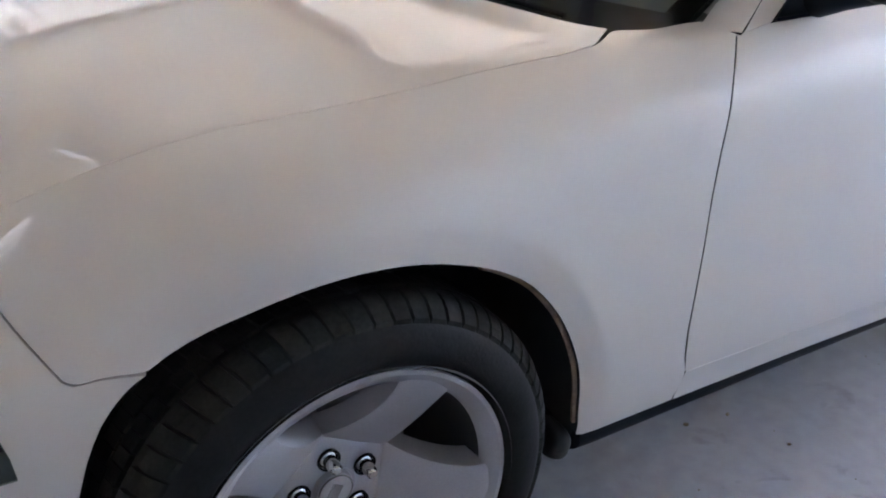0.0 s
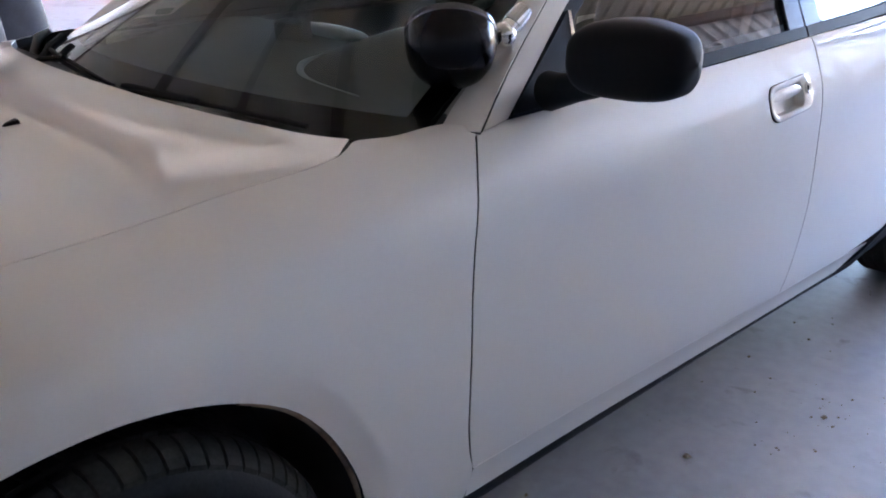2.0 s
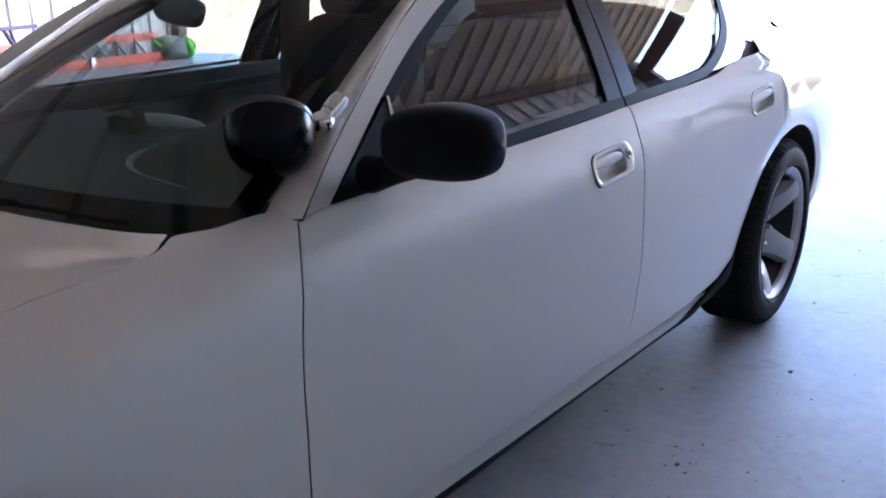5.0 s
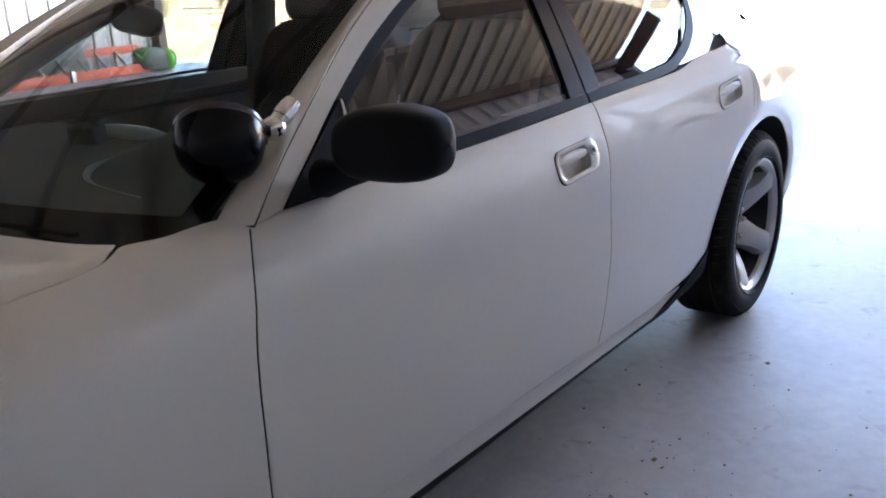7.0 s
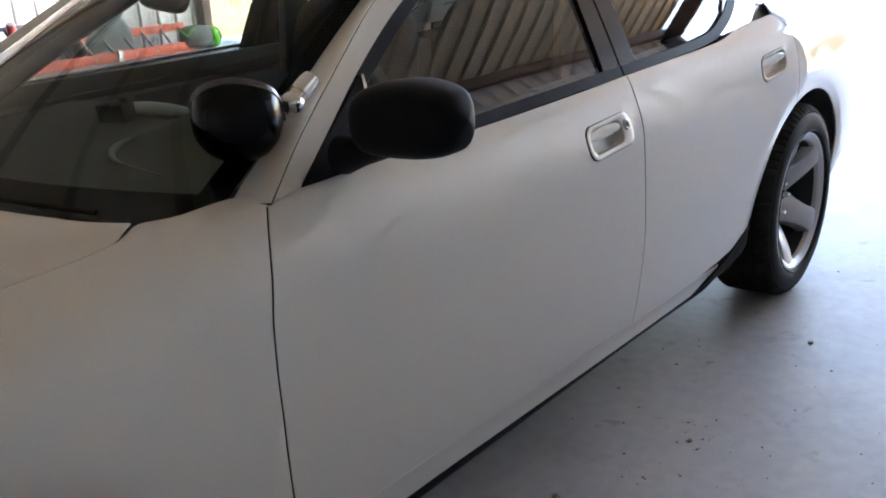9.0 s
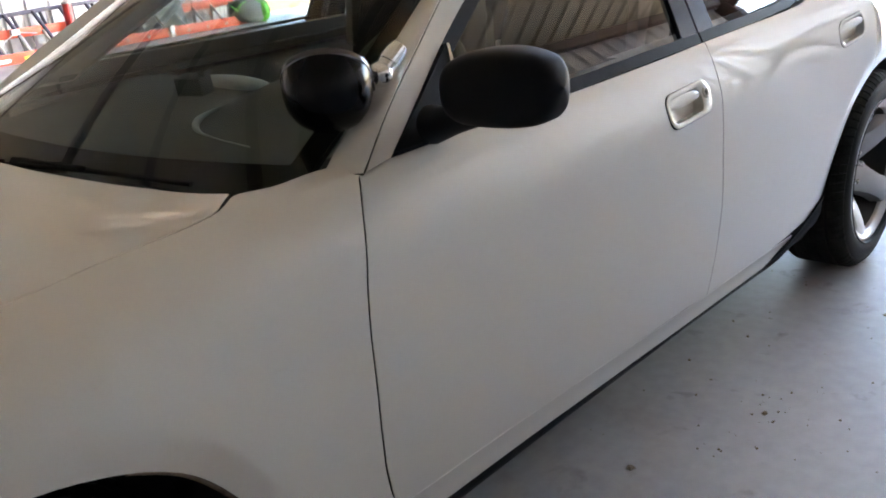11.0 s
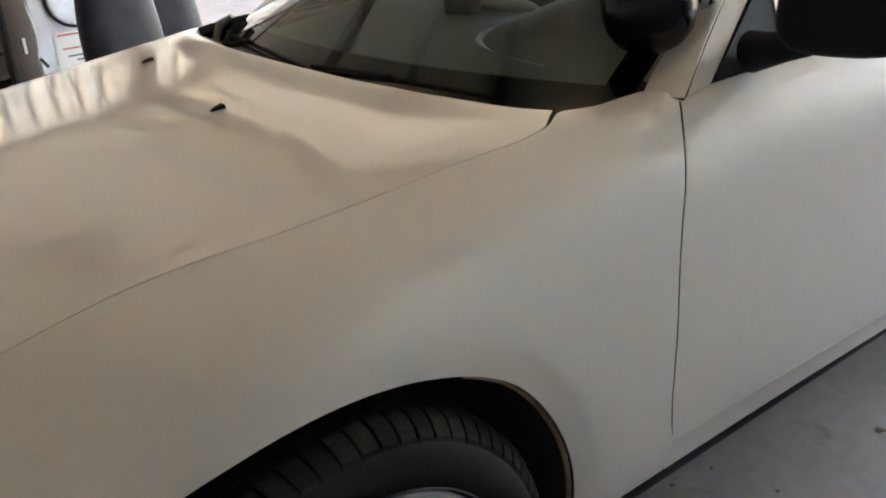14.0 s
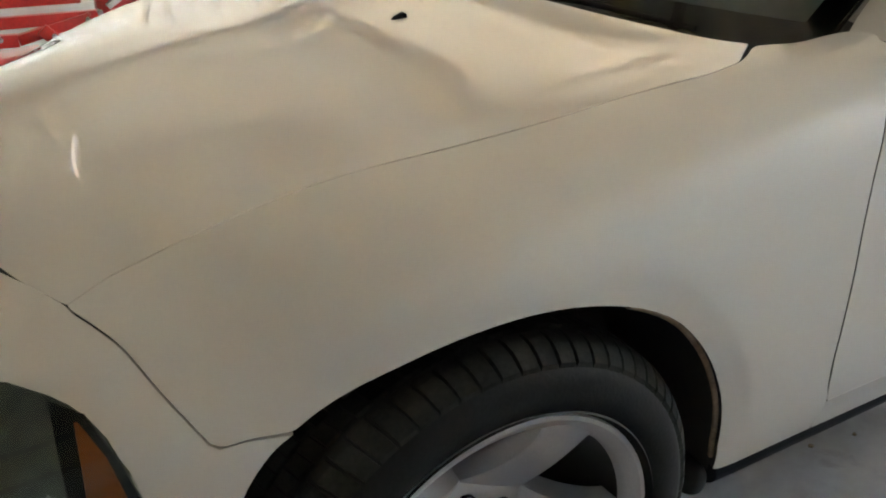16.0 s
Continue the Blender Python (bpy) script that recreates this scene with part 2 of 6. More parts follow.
def ellipsoid_bm(bm, m, a, b, c, power=1.0, nu=32, nv=20):
    """A rounded block: power under 1 squares it off."""
    def sg(v):
        return math.copysign(abs(v) ** power, v)
    rows = []
    for j in range(nv + 1):
        ph = -math.pi / 2 + math.pi * j / nv
        rows.append([bm.verts.new(m @ Vector((a * sg(math.cos(ph)) * sg(math.cos(2 * math.pi * i / nu)), b * sg(math.cos(ph)) * sg(math.sin(2 * math.pi * i / nu)), c * sg(math.sin(ph))))) for i in range(nu)])
    for j in range(nv):
        for i in range(nu):
            bm.faces.new((rows[j][i], rows[j][(i + 1) % nu], rows[j + 1][(i + 1) % nu], rows[j + 1][i]))
    bmesh.ops.remove_doubles(bm, verts=bm.verts, dist=1e-5)
    bmesh.ops.recalc_face_normals(bm, faces=bm.faces)
    return bm


def extrude_poly(name, outline, m, depth, material, parent=None, bevel=0.0, label=""):
    """An outline in the local xy plane of m, given thickness along local z."""
    bm = bmesh.new()
    f = bm.faces.new([bm.verts.new(m @ Vector((x, y, 0))) for x, y in outline])
    ext = bmesh.ops.extrude_face_region(bm, geom=[f])
    off = m.to_3x3() @ Vector((0, 0, depth))
    for v in ext["geom"]:
        if isinstance(v, bmesh.types.BMVert):
            v.co += off
    bmesh.ops.recalc_face_normals(bm, faces=bm.faces)
    if bevel:
        bmesh.ops.bevel(bm, geom=list(bm.edges), offset=bevel, segments=2, affect="EDGES")
    return part(name, bm, material, parent, label)

# ---- the car's outer surface ----
CY, CZ = 0.81, 0.50  # the axis of the sections: the car's middle plane, and a height
SECTIONS = {
    -0.97: ((0.48, 0.22), (0.46, 0.45), (0.48, 0.57), (0.54, 0.63), (CY, 0.65)),
    -0.88: ((0.30, 0.22), (0.27, 0.45), (0.29, 0.58), (0.35, 0.65), (0.47, 0.70), (CY, 0.725)),
    -0.70: ((0.20, 0.22), (0.17, 0.45), (0.18, 0.58), (0.225, 0.655), (0.30, 0.715), (0.45, 0.770), (CY, 0.795)),
    -0.50: ((0.15, 0.22), (0.12, 0.45), (0.12, 0.58), (0.155, 0.655), (0.205, 0.71), (0.28, 0.765), (0.45, 0.824), (CY, 0.845)),
    -0.38: ((0.12, 0.22), (0.09, 0.45), (0.092, 0.60), (0.12, 0.672), (0.165, 0.715), (0.22, 0.762), (0.285, 0.805), (0.45, 0.850), (CY, 0.870)),
    -0.25: ((0.10, 0.22), (0.06, 0.45), (0.05, 0.60), (0.056, 0.69), (0.09, 0.765), (0.145, 0.825), (0.24, 0.864), (0.45, 0.880), (CY, 0.893)),
    0.00: ((0.10, 0.22), (0.05, 0.40), (0.03, 0.60), (0.03, 0.753), (0.045, 0.81), (0.085, 0.862), (0.135, 0.886), (0.205, 0.902), (0.45, 0.915), (CY, 0.924)),
    0.25: ((0.11, 0.24), (0.06, 0.40), (0.03, 0.60), (0.032, 0.76), (0.055, 0.855), (0.09, 0.90), (0.13, 0.92), (0.178, 0.932), (0.45, 0.939), (CY, 0.946)),
    0.45: ((0.115, 0.25), (0.06, 0.40), (0.03, 0.60), (0.0315, 0.70), (0.035, 0.77), (0.042, 0.83), (0.050, 0.862), (0.066, 0.89), (0.095, 0.92), (0.14, 0.943), (0.178, 0.952), (0.45, 0.957), (CY, 0.960)),
    0.70: ((0.105, 0.25), (0.064, 0.36), (0.045, 0.45), (0.03, 0.60), (0.032, 0.70), (0.035, 0.77), (0.041, 0.83), (0.047, 0.862), (0.057, 0.885), (0.069, 0.91), (0.086, 0.940), (0.115, 0.968), (0.30, 0.980), (CY, 0.985)),
    1.25: ((0.105, 0.25), (0.064, 0.36), (0.045, 0.45), (0.03, 0.60), (0.032, 0.70), (0.035, 0.77), (0.0405, 0.83), (0.046, 0.862), (0.056, 0.885), (0.068, 0.91), (0.084, 0.940), (0.107, 0.971), (0.30, 0.99), (CY, 1.02)),
    1.86: ((0.092, 0.25), (0.060, 0.36), (0.045, 0.45), (0.032, 0.60), (0.034, 0.70), (0.0365, 0.77), (0.0415, 0.83), (0.0465, 0.862), (0.056, 0.888), (0.067, 0.915), (0.081, 0.947), (0.10, 0.98), (0.30, 1.00), (CY, 1.03)),
    2.40: ((0.085, 0.25), (0.056, 0.36), (0.042, 0.45), (0.029, 0.60), (0.033, 0.75), (0.040, 0.83), (0.052, 0.89), (0.074, 0.955), (0.11, 1.005), (0.30, 1.03), (CY, 1.05)),
    2.75: ((0.066, 0.25), (0.038, 0.36), (0.024, 0.45), (0.012, 0.60), (0.014, 0.75), (0.024, 0.88), (0.055, 0.98), (0.12, 1.05), (0.30, 1.08), (CY, 1.10)),
    3.05: ((0.06, 0.25), (0.024, 0.40), (0.004, 0.60), (0.0, 0.75), (0.010, 0.87), (0.045, 0.98), (0.13, 1.055), (0.35, 1.08), (CY, 1.10)),
    3.60: ((0.10, 0.25), (0.045, 0.40), (0.018, 0.60), (0.018, 0.80), (0.045, 0.93), (0.11, 1.02), (0.30, 1.06), (CY, 1.09)),
    3.98: ((0.25, 0.25), (0.19, 0.40), (0.16, 0.60), (0.16, 0.80), (0.20, 0.93), (0.28, 1.01), (0.45, 1.05), (CY, 1.08)),
    4.09: ((0.36, 0.30), (0.32, 0.45), (0.30, 0.60), (0.30, 0.80), (0.34, 0.90), (0.40, 0.97), (0.52, 1.00), (CY, 1.02)),
}


def pchip(x, y, q):
    """Monotone cubic through (x, y), along the last axis of y."""
    x, y, q = np.asarray(x, float), np.asarray(y, float), np.asarray(q, float)
    h, d = np.diff(x), np.diff(y, axis=-1) / np.diff(x)
    w1, w2 = 2 * h[1:] + h[:-1], h[1:] + 2 * h[:-1]
    with np.errstate(divide="ignore", invalid="ignore"):
        mid = np.where(d[..., 1:] * d[..., :-1] > 0, (w1 + w2) / (w1 / d[..., :-1] + w2 / d[..., 1:]), 0)
    s = np.concatenate([d[..., :1], mid, d[..., -1:]], -1)
    i = np.clip(np.searchsorted(x, q) - 1, 0, len(x) - 2)
    t = (q - x[i]) / h[i]
    return ((2 * t**3 - 3 * t**2 + 1) * y[..., i] + (t**3 - 2 * t**2 + t) * h[i] * s[..., i]
            + (3 * t**2 - 2 * t**3) * y[..., i + 1] + (t**3 - t**2) * h[i] * s[..., i + 1])


THS = np.linspace(radians(-24), radians(90), 229)
XS = np.linspace(-0.97, 4.09, 254)


def body_grid():
    rows = []
    for x in sorted(SECTIONS):
        yz = np.array(SECTIONS[x])
        th, r = np.arctan2(yz[:, 1] - CZ, CY - yz[:, 0]), np.hypot(yz[:, 1] - CZ, CY - yz[:, 0])
        # mirrored past the middle so that the hood's crown is flat there
        th2, r2 = np.r_[th, math.pi - th[-2::-1]], np.r_[r, r[-2::-1]]
        rows.append(pchip(th2, r2, np.clip(THS, th[0], None)))
    grid = pchip(sorted(SECTIONS), np.array(rows).T, XS).T

    def faired(g, weight):
        """Least third differences along the first axis, held to g; weight is the stiffness at each place."""
        n = len(g)
        d = np.diff(np.eye(n), 3, axis=0)
        return np.linalg.solve(np.eye(n) + d.T @ (weight[1:-2, None] * d), g)
    # stiff along the doors, freer at the nose and tail
    free = np.clip((0.55 - XS) / 0.45, 0, 1) + np.clip((XS - 2.3) / 0.5, 0, 1)
    along = 10 ** (6.3 - 2.3 * np.minimum(free, 1))
    around = np.full(len(THS), 3e2)
    return faired(faired(grid, along).T, around).T


RGRID = body_grid()


def radius_at(x, th):
    """Smooth look-up of the section radius."""
    u = np.clip((np.asarray(x, float) - XS[0]) / (XS[1] - XS[0]), 1, len(XS) - 3.001)
    v = np.clip((np.asarray(th, float) - THS[0]) / (THS[1] - THS[0]), 1, len(THS) - 2.001)
    i, j = u.astype(int), v.astype(int)
    j = np.minimum(j, len(THS) - 3)

    def w(t):
        return ((-t**3 + 2 * t**2 - t) / 2, (3 * t**3 - 5 * t**2 + 2) / 2, (-3 * t**3 + 4 * t**2 + t) / 2, (t**3 - t**2) / 2)
    wu, wv = w(u - i), w(v - j)
    return sum(wu[a] * wv[b] * RGRID[i + a - 1, j + b - 1] for a in range(4) for b in range(4))


FRONT_AXLE, REAR_AXLE, HUB = 0.0, 3.05, 0.348
# the arch openings: radius by angle from the front end, over the top, to the rear end
ARCH_ANGLES = (-60, -10, 10, 26, 34, 42, 48, 56, 64, 72, 82, 92, 102, 112, 122, 131, 142, 154, 167, 178, 190, 240)
FRONT_RADII = (0.37, 0.372, 0.375, 0.385, 0.396, 0.405, 0.407, 0.405, 0.400, 0.395, 0.394, 0.395, 0.397, 0.400, 0.405, 0.408, 0.405, 0.402, 0.406, 0.416, 0.440, 0.46)
REAR_RADII = (0.44, 0.435, 0.428, 0.420, 0.416, 0.412, 0.409, 0.404, 0.400, 0.397, 0.395, 0.395, 0.396, 0.398, 0.402, 0.406, 0.412, 0.418, 0.424, 0.430, 0.435, 0.44)


def arch_radius(angle, axle):
    return pchip(ARCH_ANGLES, FRONT_RADII if axle == FRONT_AXLE else REAR_RADII, np.clip(np.asarray(angle, float), -59, 239))


def arch_gap(x, z, axle):
    """How far a point of the side lies outside the wheel arch."""
    dx, dz = x - axle, z - 0.36
    angle = np.degrees(np.arctan2(dz, -dx))
    return np.hypot(dx, dz) - arch_radius(np.where(angle < -90, angle + 360, angle), axle)


def skin(x, th, off=0.0):
    """Points of the body's left side; off lifts them outwards."""
    x, th = np.asarray(x, float), np.asarray(th, float)
    r = radius_at(x, th)
    y, z = CY - r * np.cos(th), CZ + r * np.sin(th)
    # the arch's flat lip turns in behind a soft crease
    lift = 0
    for axle, wide in ((FRONT_AXLE, 0.048), (REAR_AXLE, 0.040)):
        v = 1 - arch_gap(x, z, axle) / wide
        lift = lift - 0.0085 * 0.5 * (v + np.sqrt(v * v + 0.012)) * np.clip((np.cos(th) - 0.75) / 0.12, 0, 1) * np.clip((z - 0.25) / 0.12, 0, 1)
    r = r + lift + off
    return np.stack([x, CY - r * np.cos(th), CZ + r * np.sin(th)], -1)


def th_z(x, z):
    """The section angle at which the side reaches height z."""
    ths = np.linspace(radians(-22), radians(42), 500)
    zz = skin(np.full(500, x), ths)[:, 2]
    return float(np.interp(z, np.maximum.accumulate(zz), ths))


def th_y(x, y):
    """The section angle at which the top lies at y from the left side."""
    ths = np.linspace(radians(12), radians(90), 500)
    yy = skin(np.full(500, x), ths)[:, 1]
    return float(np.interp(y, np.maximum.accumulate(yy), ths))


def side_line(points, n=12):
    """(x, z) corners on the side, joined by smooth lines, as (x, angle)."""
    return np.array([(x, th_z(x, z)) for x, z in smooth_line(points, n)])


def top_line(points, n=12):
    return np.array([(x, th_y(x, y)) for x, y in smooth_line(points, n)])


def smooth_line(points, n=10):
    p = np.array(points, float)
    if len(p) == 2:
        return p[0] + (p[1] - p[0]) * np.linspace(0, 1, n)[:, None]
    s = np.r_[0, np.cumsum(np.linalg.norm(np.diff(p, axis=0), axis=1))]
    q = np.linspace(0, s[-1], n * (len(p) - 1) + 1)
    return np.stack([pchip(s, p[:, k], q) for k in range(p.shape[1])], -1)


def resampled(line, n):
    p = np.asarray(line, float)
    s = np.r_[0, np.cumsum(np.linalg.norm(np.diff(p, axis=0), axis=1))]
    return np.stack([np.interp(np.linspace(0, s[-1], n), s, p[:, k]) for k in range(p.shape[1])], -1)


def by_angle(line, n):
    """Points of an (x, angle) line at even steps of the angle, where it only rises."""
    p = np.asarray(line, float)
    if p[-1, 1] - p[0, 1] < 0.02:
        return resampled(p, n)
    keep = [0]
    for k in range(1, len(p) - 1):
        if p[keep[-1], 1] + 1e-4 < p[k, 1] < p[-1, 1] - 1e-4:
            keep.append(k)
    p = p[keep + [len(p) - 1]]
    a = np.linspace(p[0, 1], p[-1, 1], n)
    return np.stack([np.interp(a, p[:, 1], p[:, 0]), a], -1)


def coons(bottom, top, left, right, nu, nv, hold=1.0):
    """A grid of nv rows of nu points between four lines (left and right go from bottom to top)."""
    b, t = resampled(bottom, nu), resampled(top, nu)
    u, v = np.linspace(0, 1, nu)[None, :, None], np.linspace(0, 1, nv)[:, None, None]
    lf, rt = by_angle(left, nv)[:, None], by_angle(right, nv)[:, None]
    flat_l, flat_r = (1 - v) * b[0] + v * t[0], (1 - v) * b[-1] + v * t[-1]
    return (1 - v) * b[None] + v * t[None] + (1 - u) ** hold * (lf - flat_l) + u**hold * (rt - flat_r)


def panel_mesh(points, depth=0.014, flip=False, chamfer=0.0010, skip=""):
    """Sheet metal from a grid of points, with its edges folded inwards."""
    p = np.asarray(points, float)
    nv, nu = p.shape[:2]
    du, dv = np.gradient(p, axis=1), np.gradient(p, axis=0)
    n = np.cross(du, dv)
    n /= np.maximum(np.linalg.norm(n, axis=-1, keepdims=True), 1e-9)
    if flip:
        n = -n
    verts = [tuple(q) for q in p.reshape(-1, 3)]
    faces = []
    for j in range(nv - 1):
        for i in range(nu - 1):
            a = j * nu + i
            f = (a, a + 1, a + nu + 1, a + nu)
            faces.append(f[::-1] if flip else f)
    rim = [(0, i) for i in range(nu)] + [(j, nu - 1) for j in range(1, nv)] + [(nv - 1, i) for i in range(nu - 2, -1, -1)] + [(j, 0) for j in range(nv - 2, 0, -1)]
    base = len(verts)
    m = len(rim)
    for step in range(2):
        for k, (j, i) in enumerate(rim):
            out = np.zeros(3)
            if j == 0:
                out -= dv[j, i]
            if j == nv - 1:
                out += dv[j, i]
            if i == 0:
                out -= du[j, i]
            if i == nu - 1:
                out += du[j, i]
            out /= max(np.linalg.norm(out), 1e-9)
            q = p[j, i] + chamfer * out - n[j, i] * (chamfer if step == 0 else depth)
            verts.append(tuple(q))
    for k in range(m):
        k2 = (k + 1) % m
        if (skip == "bottom" and rim[k][0] == rim[k2][0] == 0) or (skip == "top" and rim[k][0] == rim[k2][0] == nv - 1 and max(rim[k][1], rim[k2][1]) < 60):
            continue
        a, b = rim[k][0] * nu + rim[k][1], rim[k2][0] * nu + rim[k2][1]
        c, d = base + k, base + k2
        e, f = base + m + k, base + m + k2
        for quad in ((b, a, c, d), (d, c, e, f)):
            faces.append(quad[::-1] if flip else quad)
    return verts, faces


def hem_shade(me, count, material):
    """Gap shade put into colour: the folded edges behind the chamfer go dark."""
    me.materials.append(material)
    for poly in me.polygons:
        if min(poly.vertices) >= count:
            poly.material_index = 1


def sheet(name, points, material, parent, label="", depth=0.014, mirror=False, smooth=40, flip=False):
    p = np.asarray(points, float)
    if mirror:
        p = p * [1, -1, 1] + [0, 2 * CY, 0]
    v, f = panel_mesh(p, depth, flip != mirror)
    me = bpy.data.meshes.new(name)
    me.from_pydata(v, [], f)
    me.update()
    ob = finish(name, me, material, parent, label, smooth)
    if material is PAINT:
        hem_shade(me, p.shape[0] * p.shape[1], GAPDARK)
    return ob


def both(name, points, material, parent, label="", depth=0.014, flip=False):
    a = sheet(name, points, material, parent, label, depth, False, flip=flip)
    sheet(name, points, material, parent, label, depth, True, flip=flip)
    return a


def on_skin(grid, off=0.0):
    return skin(grid[..., 0], grid[..., 1], off)


car = thing("police_style_sedan", (1.5, CY, 0), "white four-door sedan with black mirrors parked on concrete", "car")

GAP = 0.0024
# lines of the left side, as (x, z)
DOOR_CUT = [(0.657, 0.290), (0.651, 0.363), (0.628, 0.42), (0.609, 0.50), (0.602, 0.60), (0.604, 0.70), (0.612, 0.79), (0.632, 0.865), (0.662, 0.925), (0.697, 0.966)]
REAR_CUT = [(1.846, 0.315), (1.840, 0.42), (1.838, 0.52), (1.838, 0.66), (1.842, 0.80), (1.852, 0.90), (1.860, 0.978)]
SEAM = [(-0.433, 0.280), (-0.392, 0.281), (-0.346, 0.274), (-0.248, 0.257), (-0.110, 0.235), (0.05, 0.201), (0.18, 0.184), (0.26, 0.178), (0.34, 0.168), (0.41, 0.160), (0.448, 0.161), (0.473, 0.169), (0.494, 0.181)]
def arch_line(axle, first, last):
    return [(axle - float(arch_radius(d, axle)) * math.cos(radians(d)), 0.36 + float(arch_radius(d, axle)) * math.sin(radians(d))) for d in range(first, last, 4)]


ARCH_F = arch_line(FRONT_AXLE, -8, 189)


def shift(line, dx):
    return [(x + dx, z) for x, z in line]


# fender
arch_from = min(range(len(ARCH_F)), key=lambda i: abs(ARCH_F[i][0] + 0.256) + (0 if ARCH_F[i][1] > 0.5 else 9))
arch_pts = ARCH_F[arch_from:]
fender_bottom = np.concatenate([side_line([(-0.3365, 0.680), (-0.325, 0.676), (-0.296, 0.680), (arch_pts[0][0] - 0.002, arch_pts[0][1] - 0.001)], 4)[:-1], np.array([(x, th_z(x, z)) for x, z in arch_pts]),
                                side_line([(0.450, 0.292), (0.657 - GAP, 0.290)], 8)])
seam_top = top_line(SEAM, 10)
fender_top = np.concatenate([seam_top + [0, -0.0012], top_line([(0.506, 0.182), (0.566, 0.158), (0.615, 0.153), (0.652, 0.146), (0.675, 0.130), (0.695 - GAP, 0.112)], 6)])
BUMPER_CUT = [(-0.3365, 0.680), (-0.347, 0.696), (-0.368, 0.727), (-0.395, 0.767), (-0.414, 0.781), (-0.433, 0.791)]
fender_left = side_line(BUMPER_CUT, 6)
fender_left[-1] = fender_top[0]
fender_right = side_line(shift(DOOR_CUT, -GAP), 6)
fender_right[-1], fender_right[0] = fender_top[-1], fender_bottom[-1]
both("fender", on_skin(coons(fender_bottom, fender_top, fender_left, fender_right, 170, 84, 5.0)), PAINT, car, depth=0.02)

# doors
SILL = [(0.646 + GAP, 0.372), (0.9, 0.366), (1.3, 0.345), (1.846 - GAP, 0.315)]
door_bottom = side_line(SILL, 12)
door_left = side_line(shift([p for p in DOOR_CUT if p[1] > 0.40], GAP), 6)
door_left = np.concatenate([door_bottom[:1], door_left])
door_right = side_line(shift(REAR_CUT, -GAP), 6)
door_top = side_line([(0.697 + GAP, 0.966), (0.9, 0.9665), (1.25, 0.968), (1.6, 0.972), (1.858 - GAP, 0.978)], 8)
door_bottom[-1], door_top[-1], door_top[0] = door_right[0], door_right[-1], door_left[-1]
both("front_door", on_skin(coons(door_bottom, door_top, door_left, door_right, 80, 48)), PAINT, car)

ARCH_R = arch_line(REAR_AXLE, -10, 191)
rd_arch = [p for p in ARCH_R if p[0] < 2.89 and p[1] > 0.33]
REAR_DOOR_END = [(2.900, rd_arch[-1][1] + 0.004), (2.902, 0.82), (2.905, 0.90), (2.895, 0.97), (2.84, 1.03)]
rear_left = side_line(shift(REAR_CUT, GAP), 6)
rear_bottom = side_line([(1.846 + GAP, 0.315), (2.25, 0.305), (rd_arch[0][0] - 0.004, rd_arch[0][1] - 0.004)], 12)
rear_top = side_line([(1.860 + GAP, 0.978), (2.1, 0.983), (2.4, 0.992), (2.62, 1.018), (2.84, 1.03)], 8)
rear_right = np.concatenate([np.array([(x, th_z(x, z)) for x, z in rd_arch]), side_line(REAR_DOOR_END, 5)])
rear_bottom[0], rear_bottom[-1], rear_top[0], rear_top[-1] = rear_left[0], rear_right[0], rear_left[-1], rear_right[-1]
both("rear_door", on_skin(coons(rear_bottom, rear_top, rear_left, rear_right, 90, 56)), PAINT, car)

# rear quarter
q_arch = [p for p in ARCH_R if p[0] > 2.90 and p[1] > 0.30]
q_bottom = np.concatenate([np.array([(x, th_z(x, z)) for x, z in q_arch]), side_line([(3.49, 0.30), (3.75, 0.32)], 6)])
q_left = side_line([(2.905, q_arch[0][1]), (2.907, 0.82), (2.910, 0.90), (2.900, 0.97), (2.845, 1.03)], 6)
q_top = top_line([(2.85, 0.125), (3.1, 0.19), (3.5, 0.24), (3.9, 0.42)], 8)
q_right = np.concatenate([side_line([(3.75, 0.32), (3.80, 0.60), (3.90, 0.80), (3.92, 0.93)], 6), [q_top[-1]]])
q_bottom[0], q_top[0], q_bottom[-1] = q_left[0], q_left[-1], q_right[0]
both("quarter_panel", on_skin(coons(q_bottom, q_top, q_left, q_right, 80, 40)), PAINT, car, depth=0.004)

# painted rocker strip and black cladding below it
CLAD_X, CLAD_Z = (0.41, 0.66, 1.0, 1.34, 1.86, 2.25, 2.8), (0.291, 0.289, 0.283, 0.268, 0.250, 0.243, 0.240)
rk_low = [(x, float(np.interp(x, CLAD_X, CLAD_Z))) for x in (0.6615, 1.0, 1.34, 1.86, 2.25, 2.42)]
rk_high = [(0.652, 0.3695), (0.9, 0.3635), (1.3, 0.3425), (1.846, 0.3125), (2.25, 0.3025), (2.42, 0.300)]
rk = coons(side_line(rk_low, 8), side_line(rk_high, 8), side_line([rk_low[0], rk_high[0]]), side_line([rk_low[-1], rk_high[-1]]), 60, 10)
rkp = on_skin(rk)
rkp[..., 1] += 0.003 * np.sin(np.linspace(0, math.pi, 10))[:, None]
both("rocker_panel", rkp, PAINT, car, depth=0.01)


